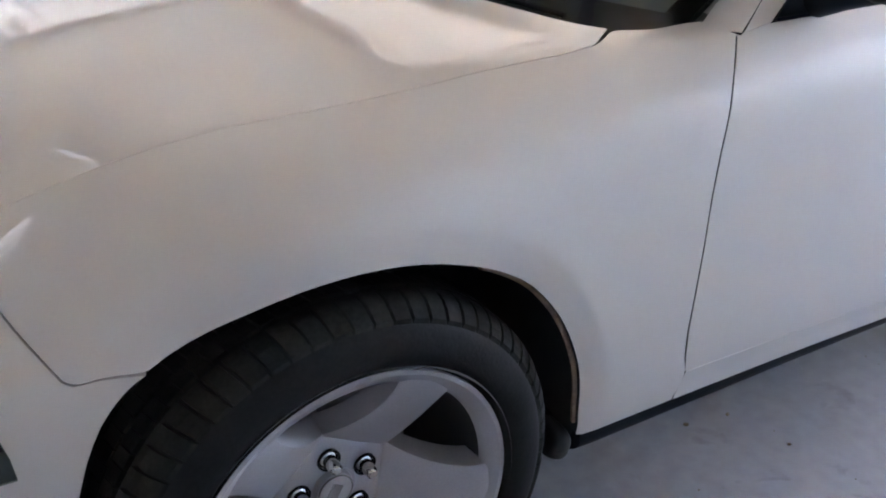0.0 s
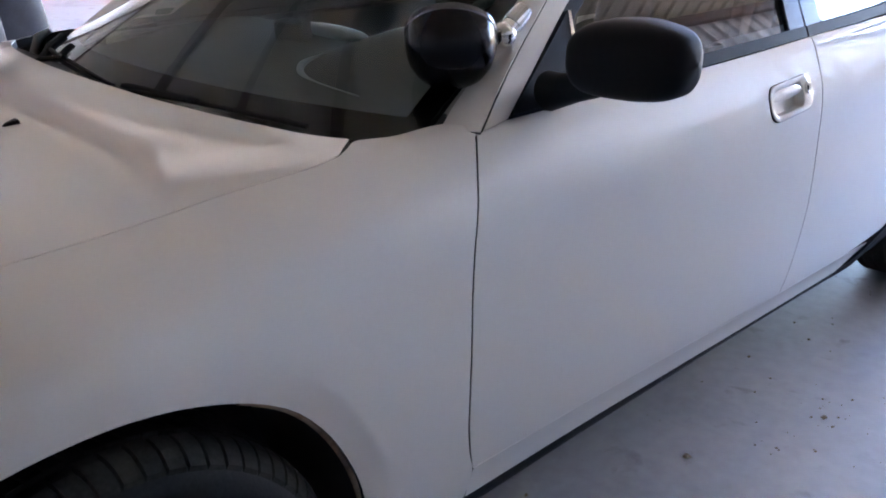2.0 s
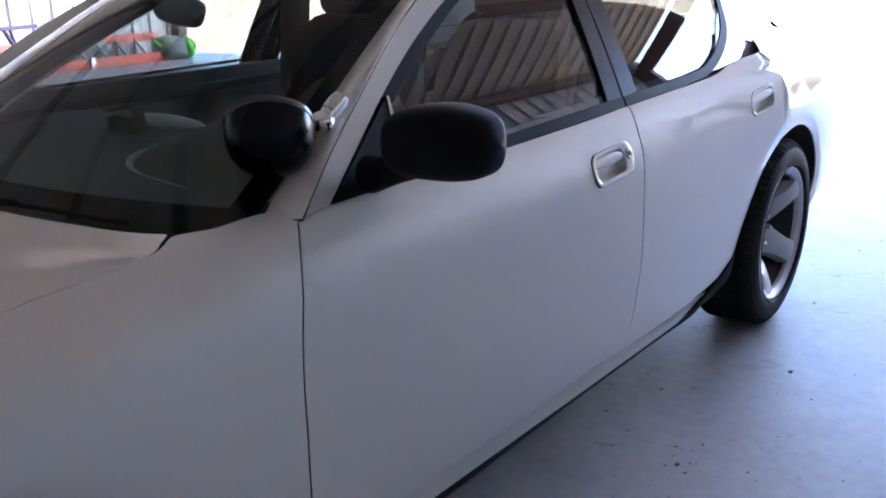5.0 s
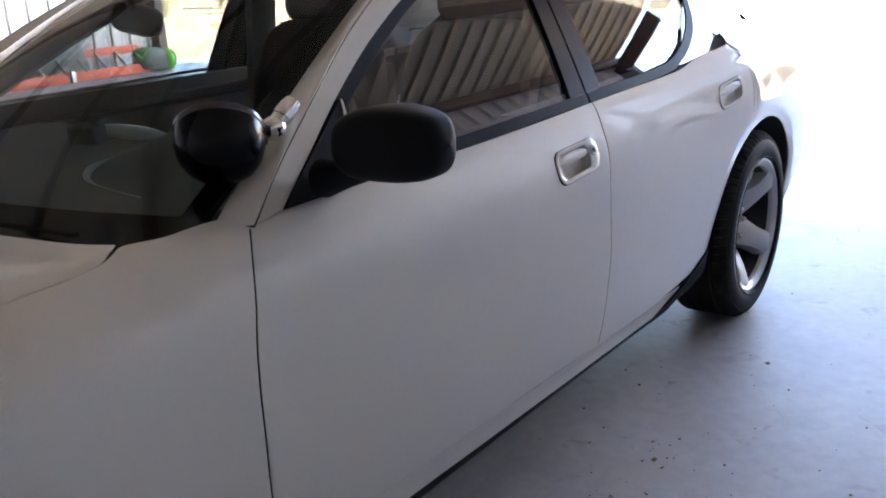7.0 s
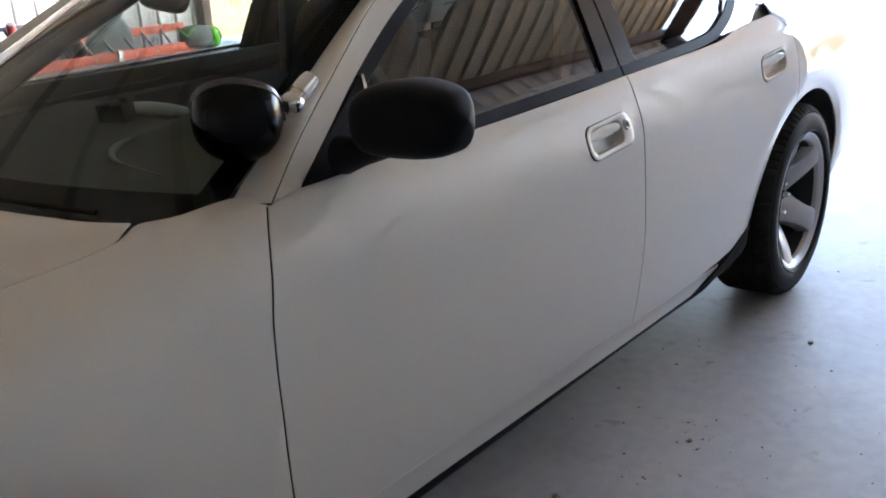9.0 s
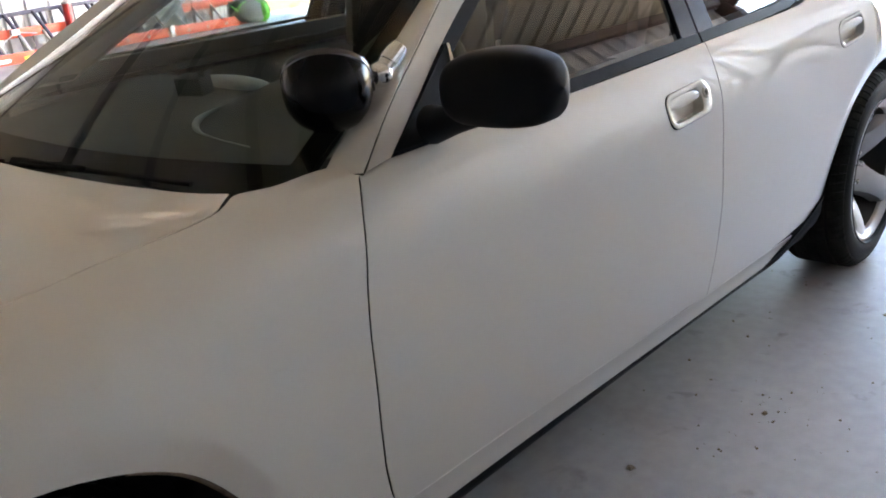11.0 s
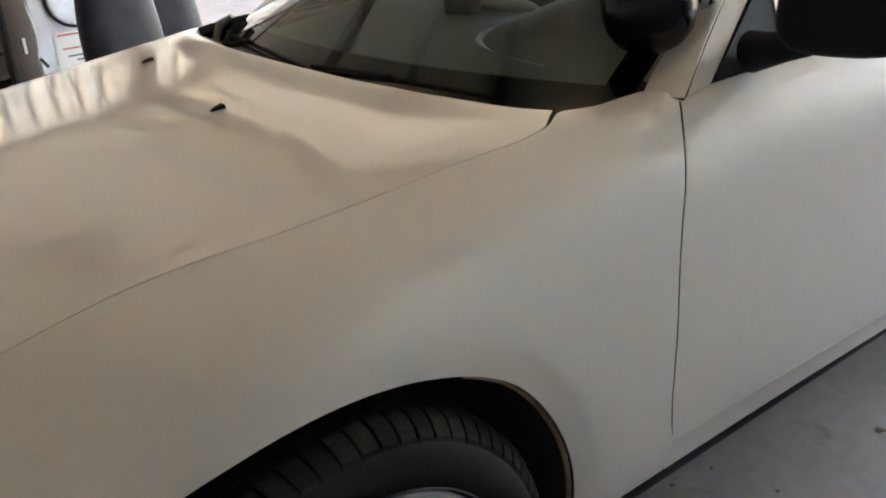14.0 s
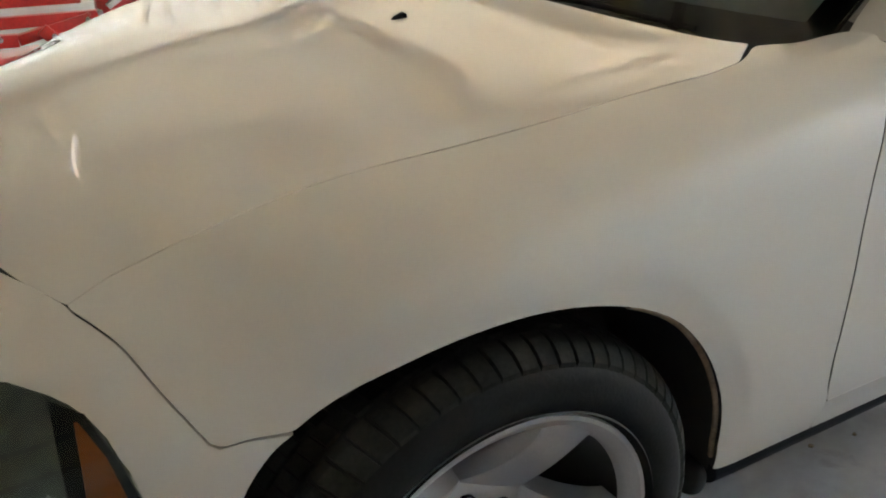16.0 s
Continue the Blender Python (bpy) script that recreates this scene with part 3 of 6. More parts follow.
def cladding():
    xs = np.concatenate([np.linspace(0.450, 2.28, 40), np.linspace(2.31, 2.62, 12)])
    rows = []
    for k in range(9):
        t = k / 8
        drop = np.clip((xs - 2.25) / 0.33, 0, 1)
        top, bot = np.interp(xs, CLAD_X, CLAD_Z) + 0.13 * drop**1.6, 0.226 - 0.016 * np.clip((xs - 1.0) / 1.2, 0, 1)
        z = bot + (top - bot) * t
        y0 = np.array([skin(x, th_z(x, max(float(np.interp(x, CLAD_X, CLAD_Z)), 0.25)))[1] for x in xs])
        face = np.array([skin(x, th_z(x, max(h, 0.25)))[1] for x, h in zip(xs, z)])
        y = np.where(drop > 0, np.minimum(y0, face) - 0.011 * np.minimum(drop * 3, 1), y0) + 0.004 - 0.012 * math.sin(math.pi * min(t * 1.15, 1)) + 0.045 * (1 - t) ** 1.6
        rows.append(np.stack([xs, y, z], -1))
    return np.array(rows)


both("sill_cladding", cladding(), BLACKPL, car, "black plastic sill cladding", depth=0.03)

# hood, both halves in one sheet
open_end = np.clip((seam_top[:, 0] - 0.445) / 0.03, 0, 1)
hood_left_edge = seam_top + np.stack([0 * open_end, 0.0012 + 0.0065 * open_end**2], -1)
HOOD_BACK = [(0.500, 0.194), (0.470, 0.250), (0.445, 0.315), (0.416, 0.475), (0.403, 0.640), (0.400, CY)]
hood_back = top_line(HOOD_BACK, 8)
HOOD_FRONT = [(-0.433, 0.281), (-0.470, 0.349), (-0.500, 0.41), (-0.55, 0.54), (-0.60, 0.70), (-0.612, CY)]
hood_front = top_line(HOOD_FRONT, 8)
hl = np.concatenate([hood_left_edge, top_line([(0.496, 0.190), (0.500, 0.194)], 3)])
hood_front[0], hood_back[0] = hl[0], hl[-1]
middle = np.array([(x, math.pi / 2) for x in np.linspace(-0.612, 0.400, 60)])
hood_front[-1], hood_back[-1] = middle[0], middle[-1]
hg = coons(hl, middle, hood_front, hood_back, 110, 60)
hp = on_skin(hg)
# one even crown away from the seam
vy = ((hp[..., 1] - CY) / 0.55) ** 2
terms = np.stack([hp[..., 0] ** a * vy**b for a in range(5) for b in range(3)], -1)
weight = np.ones(hp.shape[:2])
weight[:4] = 0.3
best = np.linalg.lstsq((terms * weight[..., None]).reshape(-1, 15), (hp[..., 2] * weight).ravel(), rcond=None)[0]
rest = hp[..., 2] - terms @ best
hp[..., 2] = terms @ best + rest * np.exp(-np.arange(60) / 5.0)[:, None]
# raised rear lip
back_x = np.interp(hp[..., 1], [p[1] for p in HOOD_BACK], [p[0] for p in HOOD_BACK])
lip = np.clip(1 - (back_x - hp[..., 0]) / 0.075, 0, 1)
hp[..., 2] += 0.008 * lip**2 * (3 - 2 * lip) * np.clip((hp[..., 1] - 0.19) / 0.12, 0, 1)
full = np.concatenate([hp, (hp * [1, -1, 1] + [0, 2 * CY, 0])[-2::-1]], 0)
sheet("hood", full, PAINT, car, depth=0.02)

# front bumper: above and below the fender's lower front corner, each half up to the middle
def bumper_grids():
    b_arch = [p for p in ARCH_F if p[0] < -0.25 and 0.24 < p[1] < arch_pts[0][1] - 0.012]
    arch_edge = np.array([(x, th_z(x, z)) for x, z in b_arch])
    cut = side_line([(x - 0.0026, z - 0.0018) for x, z in BUMPER_CUT], 6)
    top = np.array([(x - 0.0036 - 0.013 * min(k / 16, 1), t) for k, (x, t) in enumerate(hood_front)])[::-1]
    cut[-1] = top[-1]
    nose_low, nose_high = radians(11), math.pi / 2
    front = np.concatenate([np.array([(-0.965, t) for t in np.linspace(nose_low, nose_high, 30)]), np.array([(x, nose_high) for x in np.linspace(-0.93, top[0][0], 8)])])
    shared = smooth_line([(-0.965, nose_low), (-0.80, radians(11.5)), (-0.60, radians(12.5)), (-0.45, radians(13.2)), tuple(cut[0])], 8)
    upper = coons(shared, top, front, cut, 60, 44)
    tail = side_line([(-0.330, 0.6730), (-0.297, 0.6765), (arch_pts[0][0] - 0.003, arch_pts[0][1] - 0.006)], 5)
    high = np.concatenate([upper[0], tail])
    low = np.array([(x, arch_edge[0][1]) for x in np.linspace(-0.965, arch_edge[0][0], len(high))])
    w = np.linspace(0, 1, 34)[:, None, None]
    lower = low[None] * (1 - w) + high[None] * w
    # the free end follows the arch
    right = resampled(np.concatenate([arch_edge, tail[-1:]]), 34)
    push = np.linspace(0, 1, len(high)) ** 3
    lower = lower + push[None, :, None] * (right - lower[:, -1])[:, None]
    return on_skin(upper), on_skin(lower)


for mirrored in (False, True):
    verts, faces = [], []
    for grid, skip in zip(bumper_grids(), ("bottom", "top")):
        q = grid * [1, -1, 1] + [0, 2 * CY, 0] if mirrored else grid
        v, f = panel_mesh(q, 0.014, mirrored, skip=skip)
        faces += [tuple(len(verts) + k for k in face) for face in f]
        verts += v
    bm = bmesh.new()
    vs = [bm.verts.new(v) for v in verts]
    for f in faces:
        if len({tuple(verts[k]) for k in f}) > 2:
            bm.faces.new([vs[k] for k in f])
    bmesh.ops.remove_doubles(bm, verts=bm.verts, dist=1e-5)
    part("front_bumper", bm, PAINT, car, "", 40)
nose = on_skin(np.array([[(-0.965, t) for t in np.linspace(radians(-19), math.pi / 2, 24)]] * 2))
nose[1, :, 1:] = nose[0, :, 1:] * 0.2 + np.array([CY, 0.48]) * 0.8
nose[1, :, 0] -= 0.02
both("grille_panel", nose, BLACKPL, car, "black grille", depth=0.01, flip=True)

# tail: trunk lid and rear bumper
tl = coons(np.array([(2.86, th_y(2.86, 0.135)), (3.1, th_y(3.1, 0.20)), (3.5, th_y(3.5, 0.25)), (3.9, th_y(3.9, 0.43))]),
           np.array([(x, math.pi / 2) for x in np.linspace(2.86, 4.05, 30)]), np.array([(2.86, th_y(2.86, 0.135)), (2.86, math.pi / 2)]),
           np.array([(3.9, th_y(3.9, 0.43)), (4.05, math.pi / 2)]), 40, 20)
tp = on_skin(tl)
sheet("trunk_lid", np.concatenate([tp, (tp * [1, -1, 1] + [0, 2 * CY, 0])[-2::-1]], 0), PAINT, car, depth=0.003)
rb = coons(side_line([(3.76, 0.32), (4.08, 0.32)]), np.array([(3.91, th_y(3.9, 0.44)), (4.08, math.pi / 2)]),
           np.concatenate([side_line([(3.76, 0.32), (3.81, 0.60), (3.91, 0.80), (3.93, 0.93)], 6), [(3.91, th_y(3.9, 0.44))]]), np.array([(4.085, t) for t in np.linspace(radians(-14), math.pi / 2, 20)]), 24, 40)
both("rear_bumper", on_skin(rb), PAINT, car)
tail = on_skin(np.array([[(4.085, t) for t in np.linspace(radians(-14), math.pi / 2, 24)]] * 2))
tail[1, :, 1:] = tail[0, :, 1:] * 0.1 + np.array([CY, 0.6]) * 0.9
tail[1, :, 0] += 0.02
both("tail_panel", tail, PAINT, car, depth=0.01)

# dark inner structure behind the seams
ig = np.array([[(x, t) for x in np.linspace(-0.93, 4.04, 200)] for t in np.linspace(radians(-19), radians(90), 80)])
ip = on_skin(ig, -0.026)


def inner_structure():
    v = [tuple(q) for q in ip.reshape(-1, 3)]
    f = []
    for j in range(79):
        for i in range(199):
            c = ip[j:j + 2, i:i + 2].mean((0, 1))
            in_arch = min(arch_gap(c[0], c[2], FRONT_AXLE), arch_gap(c[0], c[2], REAR_AXLE)) < 0.032 and c[1] < 0.4
            cabin = (0.50 < c[0] < 2.84 and c[1] > 0.20) or (c[0] > 2.45 and c[2] > 0.965 and c[1] < 0.30)
            if not in_arch and not cabin:
                a = j * 200 + i
                f.append((a, a + 1, a + 201, a + 200))
    n = len(v)
    v += [(x, 2 * CY - y, z) for x, y, z in v]
    f += [tuple(n + k for k in q[::-1]) for q in f]
    me = bpy.data.meshes.new("inner_structure")
    me.from_pydata(v, [], f)
    me.update()
    return finish("inner_structure", me, GAPDARK, car)


inner_structure()
base = bmesh.new()
box_bm(base, pose(1.55, CY, 0.27), 4.6, 1.3, 0.06, 0.02)
part("underbody", base, GAPDARK, car)


def liner(axle):
    """The wheel housing: a half drum behind the arch."""
    bm = bmesh.new()
    prev = None
    for d in range(-10, 191, 5):
        a = radians(d)
        r = float(arch_radius(d, axle)) + 0.004
        x, z = axle - r * math.cos(a), 0.36 + r * math.sin(a)
        y0 = float(skin(x, th_z(x, z))[1]) + 0.012
        row = [bm.verts.new((x, y0, z)), bm.verts.new((x + 0.0 * r, y0 + 0.03, z + 0.004 * math.sin(a))), bm.verts.new((x, 0.34, z)), bm.verts.new((axle, 0.36, 0.36))]
        if prev:
            for k in range(3):
                bm.faces.new((prev[k], row[k], row[k + 1], prev[k + 1]))
        prev = row
    bmesh.ops.recalc_face_normals(bm, faces=bm.faces)
    return bm


for axle in (FRONT_AXLE, REAR_AXLE):
    a = part("wheel_liner", liner(axle), LINER, car)
    b = a.copy()
    b.data = a.data.copy()
    scene.collection.objects.link(b)
    b.data.transform(Matrix.Translation((0, 2 * CY, 0)) @ Matrix.Diagonal((1, -1, 1, 1)))
    b.data.flip_normals()

# rusty inner lip at the back of the front arch
lip_pts = []
for d in range(118, 187, 3):
    a = radians(d)
    r = float(arch_radius(d, FRONT_AXLE)) - 0.003
    x, z = FRONT_AXLE - r * math.cos(a), 0.36 + r * math.sin(a)
    lip_pts.append((x, float(skin(x, th_z(x, z))[1]) + 0.010, z))
part("arch_lip", tube_bm(bmesh.new(), lip_pts, 0.0045, 8), RUST, car, "rust-brown dirty arch lip")
part("splash_guard", ellipsoid_bm(bmesh.new(), pose(0.415, 0.145, 0.268, 0, 20, 0), 0.022, 0.050, 0.030, 0.7), LINER, car, "dusty black splash guard")

# ---- greenhouse ----
def pane(x, z, off=0.0):
    """The leaning side above the belt; off lifts it outwards."""
    d = np.asarray(z, float) - 0.97
    y = 0.108 + 0.45 * d + 0.2 * d * d
    return np.stack([np.asarray(x, float), y - off, np.asarray(z, float)], -1)


def between(low, high, nu, nv, place, off=0.0):
    """A grid on the leaning side between two (x, z) lines."""
    a, b = resampled(smooth_line(low), nu), resampled(smooth_line(high), nu)
    g = a[None] + (b - a)[None] * np.linspace(0, 1, nv)[:, None, None]
    return place(g[..., 0], g[..., 1], off)


WS_EDGE = np.array([(0.560, 0.150, 0.925), (0.640, 0.170, 0.963), (0.845, 0.228, 1.060), (1.13, 0.300, 1.220), (1.34, 0.345, 1.325), (1.52, 0.375, 1.395)])
PILLAR_SEAM = [(0.690, 0.958), (0.78, 1.027), (0.913, 1.113), (1.115, 1.232), (1.35, 1.335), (1.55, 1.398)]
FRAME_IN = [(0.757, 0.966), (0.864, 1.037), (0.99, 1.118), (1.165, 1.212), (1.38, 1.299), (1.60, 1.352)]


def pillar():
    a = resampled(smooth_line(np.concatenate([[(0.648, 0.151, 0.957), (0.700, 0.174, 0.982), (0.760, 0.192, 1.012)], WS_EDGE[2:]])), 40)
    seam = np.array(PILLAR_SEAM)
    b = resampled(smooth_line(pane(seam[:, 0], seam[:, 1])), 40)
    rows = []
    for k in range(9):
        t = k / 8
        p = a + (b - a) * t
        p = p + np.array([0, -0.014, 0.010]) * math.sin(math.pi * t) * np.clip(np.arange(40) / 8, 0.1, 1)[:, None]
        rows.append(p)
    return np.array(rows)[::-1]


both("windshield_pillar", pillar(), PAINT, car, depth=0.02)
both("door_frame", between(FRAME_IN, shift(PILLAR_SEAM, 0.0055), 40, 8, pane, 0.001), PAINT, car, depth=0.018)

ROOF_EDGE = [(1.55, 1.398), (1.8, 1.425), (2.1, 1.425), (2.5, 1.38), (2.8, 1.30), (3.05, 1.19), (3.22, 1.085)]


def windshield_grid(v0, v1, nu, nv, lift=0.0):
    e = resampled(smooth_line(WS_EDGE), 60)
    c = resampled(smooth_line([(0.400, CY, 0.925), (0.455, CY, 0.960), (0.72, CY, 1.125), (1.05, CY, 1.305), (1.40, CY, 1.455)]), 60)
    rows = []
    for v in np.linspace(v0, v1, nv):
        k = v * 59
        le = np.array([np.interp(k, range(60), e[:, i]) for i in range(3)])
        ce = np.array([np.interp(k, range(60), c[:, i]) for i in range(3)])
        s = np.linspace(-1, 1, nu)
        w = np.abs(s)[:, None] ** 2.3
        p = ce + (le - ce) * w
        p[:, 1] = CY + s * (CY - le[1])
        rows.append(p + np.array([-0.5, 0, 0.85]) * lift)
    return np.array(rows)


sheet("windshield", windshield_grid(0.0, 0.97, 70, 60), WINDSHIELD, car, "tinted windshield glass", depth=0.004, flip=True)
# black ceramic band round the glass, just under it
band = windshield_grid(0.0, 0.105, 60, 8, -0.008)
sheet("windshield_band", band, WIPER, car, depth=0.003, flip=True)
ws = windshield_grid(0.0, 0.97, 60, 40, -0.008)
both("windshield_side_band", ws[:, 57:], WIPER, car, depth=0.003, flip=True)


def cowl():
    """Black cowl between the hood's rear lip and the glass."""
    back = windshield_grid(0.03, 0.03, 41, 1, -0.008)[0]
    hx = [p[0] for p in HOOD_BACK] + [p[0] for p in HOOD_BACK[-2::-1]]
    hy = [p[1] for p in HOOD_BACK] + [2 * CY - p[1] for p in HOOD_BACK[-2::-1]]
    front = back.copy()
    front[:, 1] = np.clip(back[:, 1], 0.19, 2 * CY - 0.19)
    front[:, 0] = np.interp(front[:, 1], hy, hx) - 0.012
    front[:, 2] = 0.915
    rows = [front, front * 0.75 + back * 0.25 + [0, 0, -0.006], front * 0.4 + back * 0.6 + [0, 0, -0.005], back]
    return np.array(rows)


sheet("cowl", cowl(), BLACKPL, car, "black plastic cowl", depth=0.03, flip=True)

# roof with its rails, rear window
def roof():
    e = resampled(smooth_line(ROOF_EDGE), 50)
    e = pane(e[:, 0], e[:, 1], 0.0)
    top = windshield_grid(0.97, 0.97, 33, 1)[0]
    out = [top]
    for i in range(6, 34):
        le = e[i]
        zc = 1.478 - 0.13 * max(0, (le[0] - 2.0)) ** 2
        s = np.linspace(-1, 1, 33)
        w = np.abs(s)[:, None] ** 2.6
        p = np.array([le[0] - 0.10, CY, zc]) + (le - np.array([le[0] - 0.10, CY, zc])) * w
        p[:, 1] = CY + s * (CY - le[1])
        out.append(p)
    return np.array(out)


rf = roof()
sheet("roof", rf, PAINT, car, depth=0.03, flip=True)


def rear_glass():
    top = rf[-1]
    low = top.copy()
    s = np.linspace(-1, 1, 33)
    low[:, 1] = CY + s * 0.57
    low[:, 0] = 3.26 - 0.06 * (1 - np.abs(s) ** 2)
    low[:, 2] = 1.085
    return np.array([top + (low - top) * t for t in np.linspace(0, 1, 14)])


sheet("rear_window", rear_glass(), SIDEGLASS, car, "tinted rear window", depth=0.004, flip=True)
RAIL_LOW = [(1.60, 1.352), (1.85, 1.372), (2.1, 1.368), (2.4, 1.330), (2.76, 1.23)]
RAIL_TOP = [(1.60, 1.400), (1.85, 1.424), (2.1, 1.424), (2.45, 1.385), (2.82, 1.29)]
both("roof_rail", between(RAIL_LOW, RAIL_TOP, 30, 5, pane), PAINT, car)
C_LOW = [(2.50, 1.00), (2.85, 1.00), (3.22, 1.03)]
C_HIGH = [(2.772, 1.215), (2.83, 1.28), (2.98, 1.225)]
both("rear_pillar", between(C_LOW, C_HIGH, 20, 14, pane), PAINT, car, depth=0.004)
for ob in car.children:
    if ob.name.split(".")[0] in ("quarter_panel", "rear_pillar"):
        ob.data.polygons.foreach_set("material_index", [0] * len(ob.data.polygons))

# black trims: belt strip, sail, pillar appliques, glass surrounds
def strip(low, high, nu=50, off=0.004):
    return between(low, high, nu, 4, pane, off)


both("belt_trim", strip([(0.765, 0.9665), (1.25, 0.969), (1.856, 0.978)], [(0.79, 0.989), (1.25, 0.992), (1.856, 1.001)]), TRIM, car, "dark belt trim strip", depth=0.012)
both("belt_trim", strip([(1.866, 0.978), (2.2, 0.984), (2.42, 0.992), (2.53, 1.014), (2.69, 1.080), (2.740, 1.125), (2.775, 1.21)],
                        [(1.866, 1.001), (2.2, 1.007), (2.40, 1.016), (2.50, 1.036), (2.645, 1.096), (2.695, 1.135), (2.742, 1.21)]), TRIM, car, depth=0.012)
both("mirror_sail", between([(0.766, 0.972), (0.95, 0.974)], [(0.772, 0.978), (0.984, 1.110)], 14, 6, pane, 0.006), BLACKPL, car, "black plastic mirror sail", depth=0.02)
both("pillar_trim", between([(1.775, 1.000), (1.854, 1.001)], [(1.815, 1.36), (1.875, 1.36)], 8, 14, pane, 0.003), GLOSSBLACK, car, "gloss black pillar trim", depth=0.012)
both("pillar_trim", between([(1.862, 1.001), (1.945, 1.004)], [(1.882, 1.36), (1.955, 1.36)], 8, 14, pane, 0.003), GLOSSBLACK, car, depth=0.012)
both("glass_seal", between([(0.985, 1.085), (1.17, 1.186), (1.38, 1.276), (1.60, 1.332), (1.80, 1.350)], [(0.98, 1.112), (1.17, 1.214), (1.38, 1.300), (1.60, 1.354), (1.80, 1.372)], 40, 4, pane, -0.002), BLACKPL, car, depth=0.012)
both("front_side_window", between([(0.955, 0.985), (1.20, 0.987), (1.785, 0.996)], [(0.985, 1.110), (1.30, 1.268), (1.815, 1.362)], 50, 24, pane, -0.009), SIDEGLASS, car, "tinted front side window", depth=0.004)
both("rear_side_window", between([(1.94, 1.0), (2.2, 1.006), (2.45, 1.020), (2.70, 1.12)], [(1.95, 1.366), (2.2, 1.355), (2.45, 1.32), (2.75, 1.24)], 40, 24, pane, -0.009), SIDEGLASS, car, "tinted rear side window", depth=0.004)
# chrome sliver standing in for the reflection in the window's front edge
both("sail_glint", between([(0.948, 0.99), (0.962, 0.99)], [(0.984, 1.110), (0.989, 1.110)], 3, 6, pane, 0.008), CHROME, car, depth=0.01)


# ---- wheels ----
DISH = -0.085


def wheel_spoke(k):
    """One of five broad spokes that sink from the rim to the hub (local x points outwards)."""
    bm = bmesh.new()
    a0 = 2 * math.pi * k / 5
    rows = []
    for j in range(15):
        t = j / 14
        r = 0.080 + 0.157 * t
        half = 0.040 + 0.024 * (1 - t) ** 3 + 0.012 * t**6
        face = DISH * (1 - t) ** 1.25 + 0.008 * math.sin(math.pi * t)
        deep = 0.050 - 0.012 * t
        prof = [(-half - 0.012, face - deep), (-half - 0.002, face - 0.010), (-half + 0.001, face - 0.003), (-half + 0.006, face), (0.0, face + 0.003), (half - 0.006, face), (half - 0.001, face - 0.003), (half + 0.002, face - 0.010), (half + 0.012, face - deep)]
        ring = []
        for c, h in prof:
            # the end follows the rim's curve
            rr = math.sqrt(max(r * r - c * c * t, 1e-4))
            ring.append(bm.verts.new((h, rr * math.cos(a0) - c * math.sin(a0), rr * math.sin(a0) + c * math.cos(a0))))
        rows.append(ring)
    for j in range(14):
        for i in range(8):
            bm.faces.new((rows[j][i], rows[j][i + 1], rows[j + 1][i + 1], rows[j + 1][i]))
    bmesh.ops.recalc_face_normals(bm, faces=bm.faces)
    return bm


TYRE_R, RIM_R = 0.353, 0.250
TYRE_PROFILE = [(0.228, -0.012), (0.248, -0.006), (0.2535, 0.007), (0.263, 0.0145), (0.285, 0.019), (0.308, 0.016), (0.325, 0.006), (0.337, -0.007), (0.343, -0.018),
                (0.3455, -0.05), (0.346, -0.105), (0.3455, -0.16), (0.343, -0.194), (0.335, -0.210), (0.300, -0.226), (0.250, -0.222), (0.228, -0.21)]


def tread_mesh():
    """Long shoulder blocks that run down onto the sidewall, and rows of smaller ones between grooves."""
    rnd = random.Random(5)
    v, f = [], []
    outer = [(0.009, 0.3275), (0.001, 0.338), (-0.009, 0.3465), (-0.020, 0.3515), (-0.034, TYRE_R)]
    inner = [(-0.166, TYRE_R), (-0.186, TYRE_R), (-0.198, 0.348), (-0.211, 0.335)]
    rows = [(outer, 70, 0.88), ([(-0.046, TYRE_R), (-0.080, TYRE_R)], 92, 0.95), ([(-0.087, TYRE_R), (-0.124, TYRE_R)], 92, 0.96), ([(-0.131, TYRE_R), (-0.159, TYRE_R)], 92, 0.95), (inner, 70, 0.92)]
    for row, (line, n, fill) in enumerate(rows):
        for k in range(n):
            t0 = 2 * math.pi * (k + 0.12 * (row % 2)) / n
            t1 = t0 + fill * 2 * math.pi / n
            slant = 0.30 * 2 * math.pi / n * (1 if row < 3 else -1)
            wear = rnd.uniform(-0.0008, 0.0)
            n0, m = len(v), len(line)
            for i, (x, r) in enumerate(line):
                sl = slant * i / (m - 1)
                for tt, d in ((t0 - 0.0012, -0.0085), (t0 + 0.003, wear), (t1 - 0.003, wear), (t1 + 0.0012, -0.0085)):
                    v.append((x, (r + d) * math.cos(tt + sl), (r + d) * math.sin(tt + sl)))
            for i in range(m - 1):
                q = n0 + 4 * i
                f += [(q + j, q + j + 1, q + j + 5, q + j + 4) for j in range(3)]
            f += [(n0, n0 + 1, n0 + 2, n0 + 3), tuple(n0 + 4 * (m - 1) + j for j in (3, 2, 1, 0))]
    return v, f


